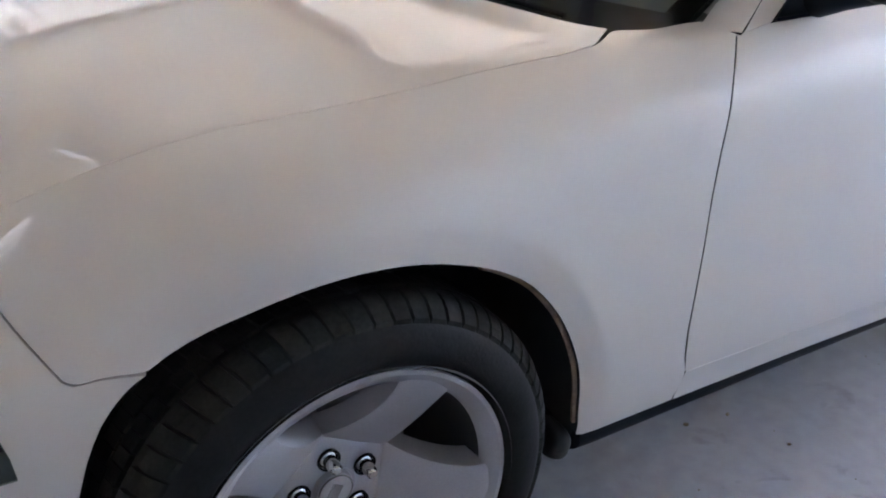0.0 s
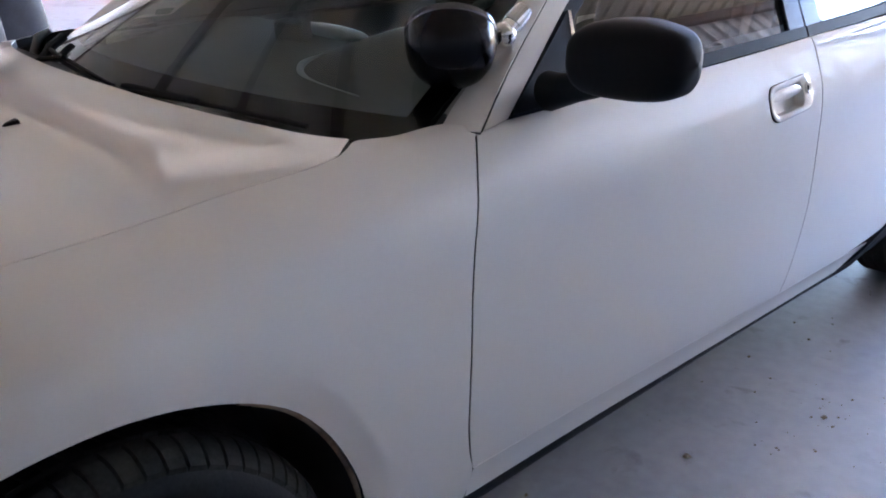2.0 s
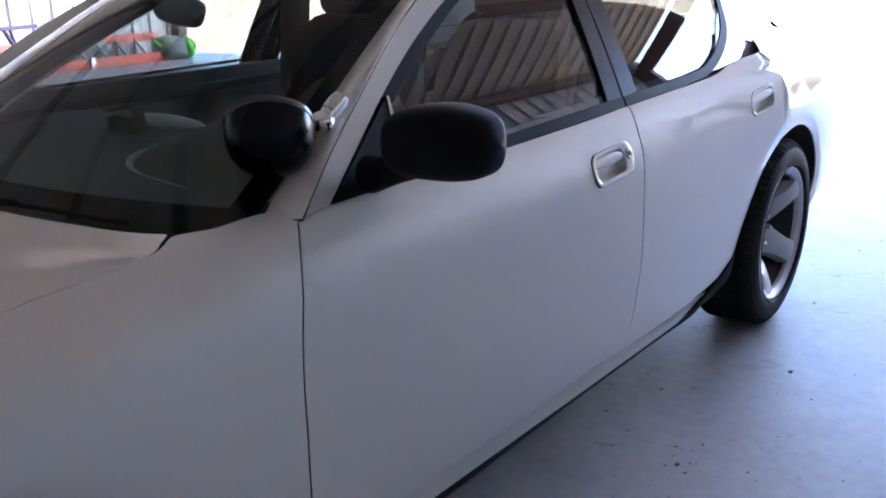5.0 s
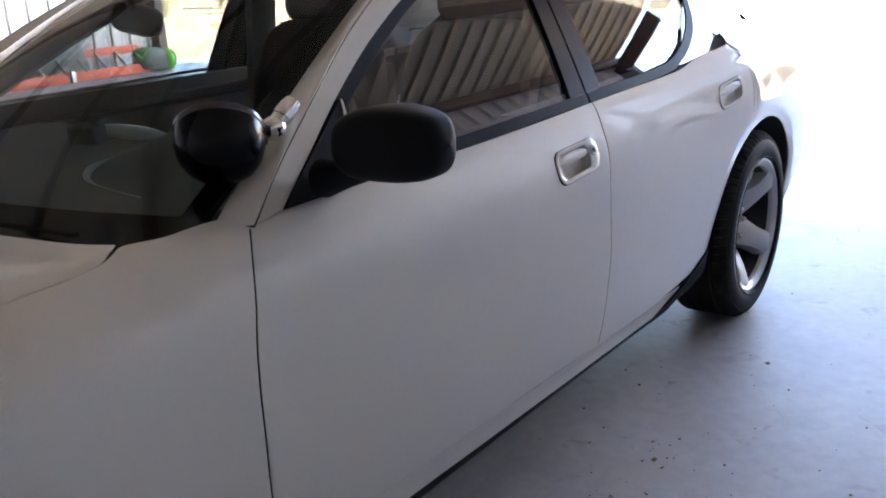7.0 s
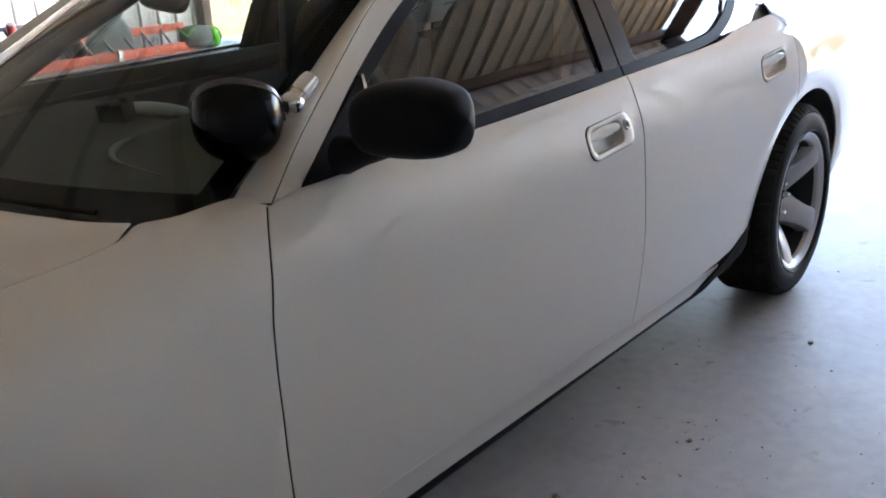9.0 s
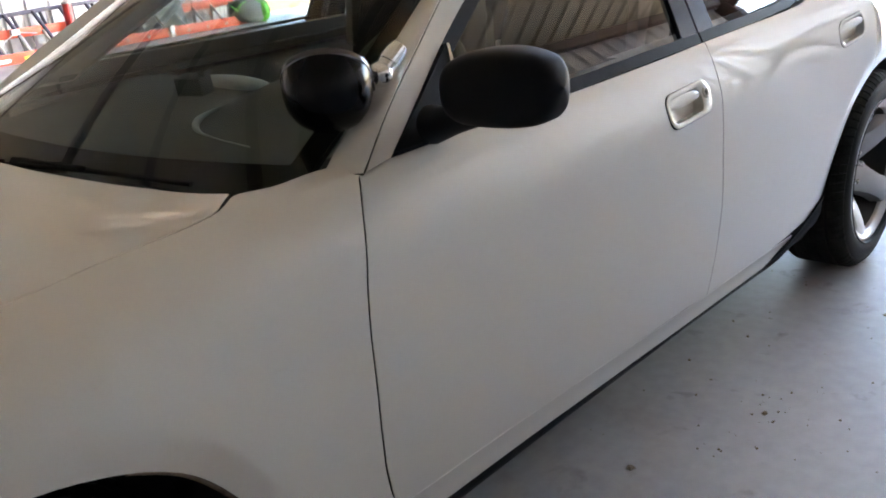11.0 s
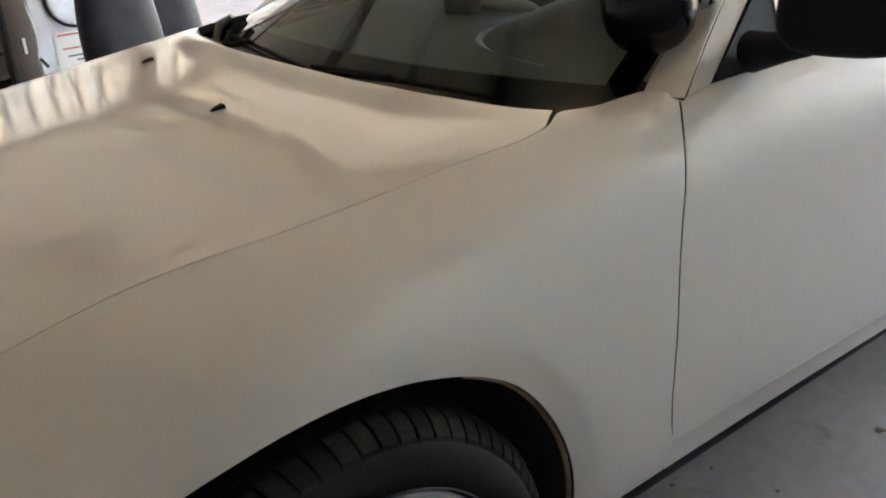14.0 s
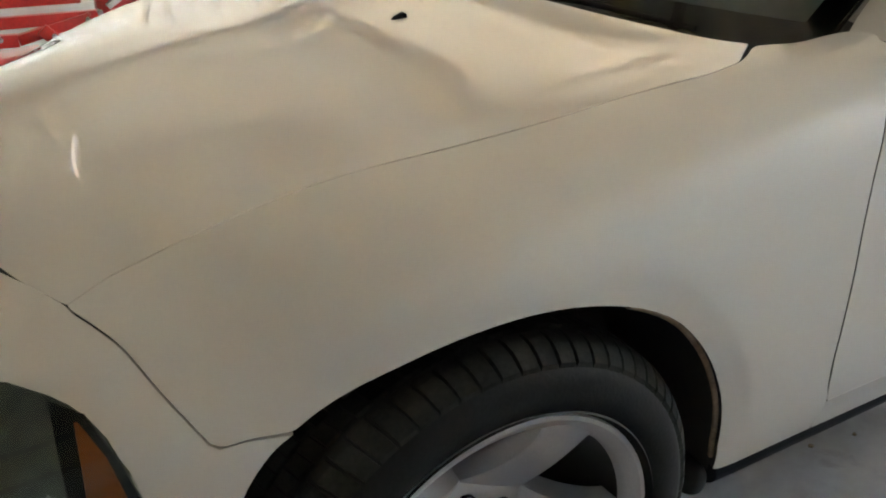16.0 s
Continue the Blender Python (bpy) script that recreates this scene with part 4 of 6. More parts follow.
def make_wheel(name, m, parent):
    """A five-spoke alloy with its tyre; local x points out of the car."""
    bm = bmesh.new()
    one = Matrix.Identity(4)
    lathe_bm(bm, one, [(0.226, -0.002), (0.235, 0.004), (0.243, 0.0095), (RIM_R, 0.0095), (RIM_R + 0.001, 0.004), (0.240, -0.006), (0.236, -0.014), (0.228, -0.022), (0.221, -0.022), (0.222, -0.008)], 72, close=True)
    lathe_bm(bm, one, [(0.0, DISH), (0.034, DISH), (0.037, DISH + 0.005), (0.070, DISH + 0.005), (0.088, DISH + 0.001), (0.100, DISH - 0.006), (0.104, DISH - 0.03), (0.0, DISH - 0.03)], 48)
    bmesh.ops.recalc_face_normals(bm, faces=bm.faces)
    bm.transform(m)
    wheel = part(name, bm, ALLOY, parent, "silver five-spoke alloy wheel", 30)
    for k in range(5):
        bm = wheel_spoke(k)
        bm.transform(m)
        part("spoke", bm, ALLOY, wheel, "", 30)
    bm = lathe_bm(bmesh.new(), one, [(0.227, -0.018), (0.222, -0.035), (0.208, -0.09), (0.208, -0.18), (0.235, -0.20), (0.24, -0.205),
                                     (0.23, -0.208), (0.202, -0.185), (0.202, -0.09), (0.216, -0.035), (0.221, -0.018)], 72, close=True)
    bm.transform(m)
    part("barrel", bm, BARREL, wheel, "dark inner barrel", 30)
    bm = lathe_bm(bmesh.new(), one, TYRE_PROFILE, 96, close=True)
    bm.transform(m)
    tyre = part("tyre", bm, RUBBER, wheel, "black road tyre")
    v, f = tread_mesh()
    raw("tread", [m @ Vector(q) for q in v], f, TREADM, wheel, "worn tyre tread blocks", smooth=0)
    # raised writing ring and rim guard on the sidewall
    bm = lathe_bm(bmesh.new(), one, [(0.2555, 0.0145), (0.258, 0.0185), (0.2605, 0.0158)], 96, cap=False)
    bm.transform(m)
    part("rim_guard", bm, RUBBER, wheel)
    for k in range(5):
        a = 2 * math.pi * (k + 0.5) / 5
        bm = lathe_bm(bmesh.new(), one, [(0.0, 0.012), (0.006, 0.0115), (0.0095, 0.008), (0.0105, 0.003), (0.0105, -0.016), (0.0155, -0.019), (0.0155, -0.024), (0.0, -0.024)], 12)
        bm.transform(m @ Matrix.Rotation(a, 4, "X") @ pose(DISH + 0.024, 0.0575, 0))
        part("lug_nut", bm, CHROME, wheel, "chrome lug nut")
        # black raised ring: recess shade round the nut, put in as colour
        bm = lathe_bm(bmesh.new(), one, [(0.0155, -0.0155), (0.0185, -0.0148), (0.0185, -0.024), (0.0155, -0.024)], 16, close=True)
        bm.transform(m @ Matrix.Rotation(a, 4, "X") @ pose(DISH + 0.024, 0.0575, 0))
        part("lug_shade_ring", bm, BLACKPL, wheel)
    bm = lathe_bm(bmesh.new(), one, [(0.0, -0.010), (0.024, -0.0105), (0.030, -0.013), (0.032, -0.018), (0.032, -0.03)], 32)
    bm.transform(m @ pose(DISH + 0.024, 0, 0))
    cap = part("centre_cap", bm, ALLOY, wheel, "silver centre cap")
    bm = lathe_bm(bmesh.new(), one, [(0.0265, -0.0105), (0.0275, -0.009), (0.0285, -0.0115)], 32, cap=False)
    box_bm(bm, pose(-0.0095, 0, 0.002), 0.003, 0.024, 0.018, 0.001)
    bm.transform(m @ pose(DISH + 0.024, 0, 0))
    part("cap_emblem", bm, GREYMETAL, wheel, "plain raised emblem shape")
    bm = lathe_bm(bmesh.new(), one, [(0.05, -0.135), (0.155, -0.135), (0.158, -0.140), (0.158, -0.156), (0.05, -0.156)], 48, close=True)
    bm.transform(m)
    part("brake_disc", bm, GREYMETAL, wheel)
    return wheel


for x, out, spin, steer in ((FRONT_AXLE, 0.050, 60, 2), (REAR_AXLE, 0.026, 38, 0)):
    make_wheel("wheel", pose(x, out, HUB) @ pose(0, 0, 0, 0, 0, -90 + steer) @ pose(0, 0, 0, spin), car)
    make_wheel("wheel", pose(x, 2 * CY - out, HUB) @ pose(0, 0, 0, 0, 0, 90 + steer) @ pose(0, 0, 0, spin), car)

# ---- the shed ----
X0, X1, Y0, Y1 = -7.0, 8.8, -3.4, 10.9
EAVE, RIDGE = 3.7, 5.9
YR = 3.75


def slab():
    bm = bmesh.new()
    box_bm(bm, pose(0.5 * (X0 + 11.2), 0.5 * (Y0 + Y1), -0.06), 11.2 - X0 + 0.6, Y1 - Y0 + 0.6, 0.12, 0.01)
    return bm


tagged(part("floor", slab(), CONCRETE), "worn grey concrete slab with stains and specks", "floor", kind="structure")
g = bmesh.new()
bmesh.ops.create_grid(g, x_segments=60, y_segments=60, size=400)
for v in g.verts:
    v.co.z = -0.05 + (0.5 * noise.noise(v.co * 0.03) if v.co.length > 40 else 0)
tagged(part("ground", g, SAND), "dry sandy ground in full sun", "ground", kind="structure")


def rib_profile(width, h=0.042, pitch=0.305):
    """Ribbed sheet across its width: (along, height) corners."""
    pts = []
    n = round(width / pitch)
    for k in range(n):
        o = k * pitch
        pts += [(o, 0), (o + 0.10, 0), (o + 0.107, 0.006), (o + 0.123, 0.006), (o + 0.13, 0), (o + 0.175, 0), (o + 0.182, 0.006), (o + 0.198, 0.006), (o + 0.205, 0), (o + 0.225, 0), (o + 0.240, h), (o + 0.285, h), (o + 0.300, 0)]
    pts.append((n * pitch + 0.004, -0.0015))
    return pts


def sheet_panel(origin, along, up, out, length, width, h=0.042):
    """One ribbed sheet: its ribs run along up."""
    o, a, u, n = (Vector(q) for q in (origin, along, up, out))
    v, f = [], []
    for s, k in rib_profile(width, h):
        v += [o + a * s + n * k, o + a * s + n * k + u * length]
    for i in range(len(v) // 2 - 1):
        f.append((2 * i, 2 * i + 2, 2 * i + 3, 2 * i + 1))
    return v, f


def ribbed(name, origin, along, up, out, length, width, material, label, parent=None):
    root = None
    k, made = 0, 0.0
    v, f = sheet_panel((0, 0, 0), along, up, out, length, 0.915)
    me = bpy.data.meshes.new("sheet_panel")
    me.from_pydata([tuple(q) for q in v], [], f)
    me.update()
    me.materials.append(material)
    n = int(width / 0.915)
    root = thing(name, Vector(origin), label, "wall", kind="structure")
    for i in range(n):
        ob = new("sheet_panel", me)
        ob.parent = root
        ob.location = Vector(along) * 0.915 * i
    return root


ribbed("wall_north", (X0, Y1, 0), (1, 0, 0), (0, 0, 1), (0, -1, 0), EAVE, 15.6, NORTHSHEET, "white ribbed steel shed wall")
ribbed("wall_south", (X0, Y0, 1.9), (1, 0, 0), (0, 0, 1), (0, 1, 0), EAVE - 1.9, 18.3, SHEET, "white ribbed steel shed wall")
ribbed("wall_south_lower", (X0, Y0 + 0.01, 0), (1, 0, 0), (0, 0, 1), (0, 1, 0), 1.92, 18.3, WAINSCOT, "grey ribbed steel wainscot of the shed wall")

# unseen end wall, added to block light from the west
ribbed("unseen_wall_west", (X0, Y0, 0), (0, 1, 0), (0, 0, 1), (1, 0, 0), EAVE, 14.7, SHEET, "white ribbed steel shed wall")


def roof_half(y_eave, x_end, eave, h):
    d = Vector((0, YR - y_eave, RIDGE - eave)) * 1.03
    v, f = sheet_panel((X0, YR - d.y, RIDGE - d.z), (1, 0, 0), d.normalized(), (0, 0, -1), d.length, x_end - X0, h)
    return v, f


v, f = roof_half(Y0, 11.0, EAVE, 0.042)
tagged(raw("ceiling", v, f, ROOFSHEET, smooth=0), "ribbed steel roof sheets seen from below", "ceiling", kind="structure")
v, f = roof_half(Y1, 11.0, EAVE, 0.012)
tagged(raw("ceiling_far", v, f, ROOFSHEET, smooth=0), "ribbed steel roof sheets seen from below", "ceiling", kind="structure")


def beam(name, a, b, w, h, material, label, category="beam"):
    a, b = Vector(a), Vector(b)
    d = b - a
    m = Matrix.Translation((a + b) / 2) @ d.to_track_quat("X", "Z").to_matrix().to_4x4()
    return tagged(part(name, box_bm(bmesh.new(), m, d.length, w, h, 0.006), material), label, category, kind="structure")


def roof_z(y):
    return EAVE + (RIDGE - EAVE) * (1 - abs(y - YR) / (Y1 - YR))


for y, w, x_end in ((Y0 + 0.12, 0.10, 11.0), (-1.9, 0.10, 11.0), (-0.3, 0.08, 11.0), (1.3, 0.08, 11.0), (2.9, 0.08, 11.0), (4.6, 0.08, 11.0), (6.6, 0.26, 11.0), (Y1 - 0.12, 0.10, 11.0)):
    beam("purlin", (X0, y, roof_z(y) - 0.13), (x_end, y, roof_z(y) - 0.13), w, 0.16, STEEL, "red-brown steel roof purlin")
for y, places in ((Y0, (-6.75, -1.95, 10.85)), (Y1, (-6.75, -1.95, 3.25, 8.62))):
    for x in places:
        inner = y + (0.12 if y < YR else -0.12)
        beam("rafter", (x, inner, EAVE - 0.26), (x, YR, RIDGE - 0.30), 0.07 if x > 9 else 0.20, 0.24, STEEL, "red-brown steel rafter")
        beam("post", (x, inner, 0), (x, inner, EAVE - 0.2), 0.20, 0.14, STEEL, "red-brown steel post", "post")
beam("girt", (X0, Y0 + 0.06, 1.7), (11.0, Y0 + 0.06, 1.7), 0.05, 0.10, STEEL, "red-brown steel wall girt")


def strip_light(x0, y0, x1, y1):
    """A long tube lamp hung under the roof, across the ridge."""
    a, b = Vector((x0, y0, roof_z(y0) - 0.30)), Vector((x1, y1, roof_z(y1) - 0.30))
    ob = thing("strip_light", a, "white strip light with one long tube under the roof", "ceiling light", "strip lights")
    m = Matrix.Translation((a + b) / 2) @ (b - a).to_track_quat("X", "Z").to_matrix().to_4x4()
    box("housing", m @ pose(0, 0, 0.035), ((b - a).length, 0.11, 0.05), WHITEMETAL, ob, 0.006)
    part("tube", tube_bm(bmesh.new(), [m @ Vector((u * (b - a).length, 0, -0.012)) for u in (-0.48, 0.0, 0.48)], 0.019, 10), TUBE, ob, "glowing white tube")


strip_light(-1.15, 5.9, -0.68, 8.6)
strip_light(-3.85, 0.2, -3.0, 2.4)

# unseen gable over the west wall, added to keep sky light off the car's front
bm = bmesh.new()
lo = [bm.verts.new((X0, y, z)) for y, z in ((Y0, EAVE), (YR, RIDGE), (Y1, EAVE))]
hi = [bm.verts.new((X0 - 0.03, v.co.y, v.co.z)) for v in lo]
bm.faces.new(lo)
bm.faces.new(hi[::-1])
for k in range(3):
    bm.faces.new((lo[k], hi[k], hi[(k + 1) % 3], lo[(k + 1) % 3]))
bmesh.ops.recalc_face_normals(bm, faces=bm.faces)
tagged(part("unseen_gable", bm, SHEET), "unseen white steel gable, added to shut out sky above the end wall", "wall", kind="structure")

# ---- mirrors, spotlight, handles, lamps, wipers ----
def door_mirror(side):
    """Housing that reaches out of the door, seen from its front shell."""
    def fl(m):
        return m if side > 0 else Matrix.Translation((0, 2 * CY, 0)) @ Matrix.Diagonal((1, -1, 1, 1)) @ m
    bm = bmesh.new()
    n, rings = 48, []
    ends = (0.0, 0.03, 0.09, 0.2, 0.35, 0.55, 0.75, 0.88, 0.96, 1.0)
    tops = (0.0, 0.022, 0.036, 0.047, 0.054, 0.057, 0.052, 0.043, 0.026, 0.0)
    lows = (0.0, -0.034, -0.055, -0.064, -0.066, -0.065, -0.060, -0.050, -0.030, 0.0)
    for j in range(33):
        t = 0.5 - 0.5 * math.cos(math.pi * j / 32)
        top, low = (float(pchip(ends, q, t)) for q in (tops, lows))
        y, zc, hz = 0.044 - 0.209 * t, 1.0755 + (top + low) / 2, max((top - low) / 2, 0.0005)
        hx = 0.052 * min(1.0, (hz / 0.064) ** 0.8)
        ring = []
        for k in range(n):
            a = 2 * math.pi * k / n
            cx, cz = math.cos(a), math.sin(a)
            px = 0.838 + 0.02 * t + hx * math.copysign(abs(cx) ** (0.8 if cx < 0 else 0.35), cx)
            ring.append(bm.verts.new(fl(Matrix.Identity(4)) @ Vector((px, y, zc + hz * math.copysign(abs(cz) ** 0.75, cz)))))
        rings.append(ring)
    for j in range(32):
        for k in range(n):
            bm.faces.new((rings[j][k], rings[j][(k + 1) % n], rings[j + 1][(k + 1) % n], rings[j + 1][k]))
    bmesh.ops.remove_doubles(bm, verts=bm.verts, dist=1e-5)
    bmesh.ops.recalc_face_normals(bm, faces=bm.faces)
    shell = part("door_mirror", bm, BLACKPL, car, "black plastic door mirror housing", 50)
    bm = bmesh.new()
    pts = [(0.862, 0.105, 0.996), (0.856, 0.075, 1.003), (0.850, 0.04, 1.014), (0.846, 0.0, 1.026)]
    tube_bm(bm, [fl(Matrix.Identity(4)) @ Vector(p) for p in pts], [0.034, 0.028, 0.024, 0.022], 16)
    part("mirror_arm", bm, BLACKPL, shell)
    bm = bmesh.new()
    ellipsoid_bm(bm, fl(pose(0.893, -0.060, 1.070)), 0.006, 0.088, 0.044, 0.6, 32, 12)
    part("mirror_glass", bm, CHROME, shell, "mirror glass")


door_mirror(1)

# spotlight on the pillar: a black bowl on a chrome elbow
SPOT = Vector((0.724, 0.202, 1.071))
AXIS = Vector((0.52, 0.50, 0.72)).normalized()
m = Matrix.Translation(SPOT) @ (-AXIS).to_track_quat("X", "Z").to_matrix().to_4x4()
bm = lathe_bm(bmesh.new(), m, [(0.0, 0.060), (0.022, 0.0585), (0.040, 0.053), (0.056, 0.042), (0.067, 0.026), (0.073, 0.006), (0.0745, -0.012), (0.0745, -0.020)], 64)
lamp = part("spotlight", bm, GLOSSBLACK, car, "gloss black spotlight bowl")
bm = lathe_bm(bmesh.new(), m, [(0.0742, -0.019), (0.0757, -0.021), (0.0762, -0.025), (0.0755, -0.031), (0.073, -0.033), (0.073, -0.019)], 64, close=True)
part("bezel", bm, DARKCHROME, lamp, "dark chrome bezel ring")
bm = lathe_bm(bmesh.new(), m, [(0.073, -0.030), (0.05, -0.036), (0.0, -0.040)], 48)
part("lens", bm, WINDSHIELD, lamp, "clear spotlight lens")
bm = lathe_bm(bmesh.new(), m, [(0.0725, -0.028), (0.05, 0.005), (0.02, 0.03), (0.0, 0.035)], 48)
part("reflector", bm, CHROME, lamp, "bright reflector bowl")
J0, J1, J2 = Vector((0.795, 0.174, 1.080)), Vector((0.815, 0.170, 1.085)), Vector((0.852, 0.168, 1.114))
bm = box_bm(bmesh.new(), Matrix.Translation((0.787, 0.182, 1.080)) @ pose(0, 0, 0, 0, -8, -12), 0.022, 0.034, 0.042, 0.008)
part("yoke", bm, GLOSSBLACK, lamp, "black clamp")
bm = tube_bm(bmesh.new(), [J0 - (J1 - J0) * 0.4, J0, J0 + (J1 - J0) * 0.5], 0.0105, 16)
part("shaft", bm, CHROME, lamp, "chrome shaft")
bm = ellipsoid_bm(bmesh.new(), Matrix.Translation(J1), 0.0215, 0.0215, 0.0215)
part("elbow_ball", bm, CHROME, lamp, "chrome elbow")
bm = tube_bm(bmesh.new(), [J1, J1 + (J2 - J1) * 0.3, J1 + (J2 - J1) * 0.5, J1 + (J2 - J1) * 0.52, J2, J2 + (J2 - J1) * 0.30, J2 + (J2 - J1) * 0.38], [0.0175, 0.0165, 0.0165, 0.0185, 0.0180, 0.0150, 0.006], 20)
part("neck", bm, CHROME, lamp, "chrome neck")


def surface_frame(x, z):
    """Place and directions on the side: along the car, up the panel, outwards."""
    t = th_z(x, z)
    p, px, pt = (Vector(skin(*q)) for q in ((x, t), (x + 0.01, t), (x, t + 0.01)))
    a, u = (px - p).normalized(), (pt - p).normalized()
    n = a.cross(u).normalized()
    if n.y > 0:
        n = -n
    return p, a, u, n


def rounded(w, h, r, n=8):
    pts = []
    for cx, cy, a0 in ((w / 2 - r, h / 2 - r, 0), (-w / 2 + r, h / 2 - r, 90), (-w / 2 + r, -h / 2 + r, 180), (w / 2 - r, -h / 2 + r, 270)):
        pts += [(cx + r * math.cos(radians(a0 + 90 * k / n)), cy + r * math.sin(radians(a0 + 90 * k / n))) for k in range(n + 1)]
    return pts


def cut_hole(ob, outline, n):
    """Takes a many-sided hole, its corners in order, out of a sheet whose face there looks along n."""
    centre = sum(outline, Vector()) / len(outline)
    reach = max((q - centre).length for q in outline) + 0.03
    bm = bmesh.new()
    bm.from_mesh(ob.data)
    m = ob.matrix_world if ob.parent is None else Matrix.Identity(4)
    for i, q in enumerate(outline):
        side = (outline[(i + 1) % len(outline)] - q).cross(n)
        if side.length < 1e-6:
            continue
        near = [f for f in bm.faces if (m @ f.calc_center_median() - centre).length < reach]
        geom = near + list({e for f in near for e in f.edges}) + list({v for f in near for v in f.verts})
        bmesh.ops.bisect_plane(bm, geom=geom, plane_co=q, plane_no=side.normalized(), dist=1e-5)
    gone = []
    for f in bm.faces:
        c = f.calc_center_median()
        if (c - centre).length < reach and abs(f.normal.dot(n)) > 0.5:
            if all((c - q).dot((outline[(i + 1) % len(outline)] - q).cross(n) * turn) <= 1e-6 for i, q in enumerate(outline) for turn in (hole_turn(outline, n),)):
                gone.append(f)
    bmesh.ops.delete(bm, geom=gone, context="FACES")
    bm.to_mesh(ob.data)
    bm.free()


def hole_turn(outline, n):
    centre = sum(outline, Vector()) / len(outline)
    return 1 if (centre - outline[0]).dot((outline[1] - outline[0]).cross(n)) <= 0 else -1


def door_handle(x, z, width, lock, rise, doors):
    """Flush handle: a raised bezel, a scooped pocket and a flap over its upper half."""
    p, a, u, n = surface_frame(x, z)
    ca, sa = math.cos(rise), math.sin(rise)
    a, u = a * ca + u * sa, u * ca - a * sa

    def at(s, t, d):
        return p + a * s + u * t + n * d
    outer, inner = rounded(width, 0.082, 0.032), rounded(width - 0.020, 0.063, 0.025)
    if lock:
        inner = [(s * 0.80 - 0.016, t * 0.92) for s, t in inner]
    for mirrored in (False, True):
        def q(v):
            return Vector((v.x, 2 * CY - v.y, v.z)) if mirrored else v
        bm = bmesh.new()
        rings = [[bm.verts.new(q(at(s * k, t * k, d))) for s, t in outer] for k, d in ((1.0, -0.006), (1.0, 0.0005), (0.985, 0.0022), (0.96, 0.0027))]
        rings += [[bm.verts.new(q(at(s * k, t * k, d))) for s, t in inner] for k, d in ((1.04, 0.0027), (1.0, 0.0016), (0.985, -0.006), (0.93, -0.023))]
        m = len(outer)
        for i in range(len(rings) - 1):
            for k in range(m):
                bm.faces.new((rings[i][k], rings[i][(k + 1) % m], rings[i + 1][(k + 1) % m], rings[i + 1][k]))
        # pocket floor sinks towards the bottom
        bm.faces.new(rings[-1])
        bmesh.ops.recalc_face_normals(bm, faces=bm.faces)
        body = part("door_handle", bm, PAINT, car, "white flush door handle", 50)
        for door in doors:
            if (door.data.vertices[0].co.y > CY) == mirrored:
                cut_hole(door, [q(at(s * 1.02, t * 1.02, 0.0)) for s, t in inner[::2]], q(at(0, 0, 1)) - q(at(0, 0, 0)))
        bm = bmesh.new()
        rings = [[bm.verts.new(q(at(s * k, t * k, d))) for s, t in outer] for k, d in ((0.995, 0.0008), (1.013, 0.0006), (1.015, -0.004))]
        for i in range(2):
            for k in range(m):
                bm.faces.new((rings[i][k], rings[i][(k + 1) % m], rings[i + 1][(k + 1) % m], rings[i + 1][k]))
        bmesh.ops.recalc_face_normals(bm, faces=bm.faces)
        part("gasket", bm, BLACKPL, body, "thin black gasket")
        # the flap: upper part, leaning in towards its lower lip
        bm = bmesh.new()
        cols = []
        lo, hi = min(s for s, t in inner), max(s for s, t in inner)
        for i in range(17):
            s = lo + 0.006 + (hi - lo - 0.012) * i / 16
            e = abs(2 * i / 16 - 1) ** 3
            top, low = 0.028 - 0.010 * e, 0.002 + 0.004 * e
            cols.append([bm.verts.new(q(at(s, t, d))) for t, d in ((top, -0.001), (top - 0.004, 0.0006), ((top + low) / 2, 0.0010), (low + 0.003, 0.0004), (low, -0.001), (low + 0.002, -0.008))])
        for i in range(16):
            for k in range(5):
                bm.faces.new((cols[i][k], cols[i + 1][k], cols[i + 1][k + 1], cols[i][k + 1]))
        bmesh.ops.recalc_face_normals(bm, faces=bm.faces)
        part("flap", bm, PAINT, body)
        if lock:
            c = q(at(width / 2 - 0.026, 0.008, 0.004))
            nn = q(at(0, 0, 1)) - q(at(0, 0, 0))
            mm = Matrix.Translation(c) @ nn.to_track_quat("X", "Z").to_matrix().to_4x4()
            part("lock_ring", lathe_bm(bmesh.new(), mm, [(0.0075, 0.002), (0.011, 0.0035), (0.0135, 0.001), (0.0135, -0.002), (0.0075, -0.002)], 24, close=True), PAINT, body)
            part("keyhole", lathe_bm(bmesh.new(), mm, [(0.0, 0.0012), (0.0078, 0.0008), (0.0078, -0.002)], 16), BLACKPL, body, "dark keyhole")


door_handle(1.682, 0.866, 0.212, True, 0.04, [o for o in car.children if o.name.startswith("front_door")])
door_handle(2.720, 0.888, 0.190, False, 0.06, [o for o in car.children if o.name.startswith("rear_door")])

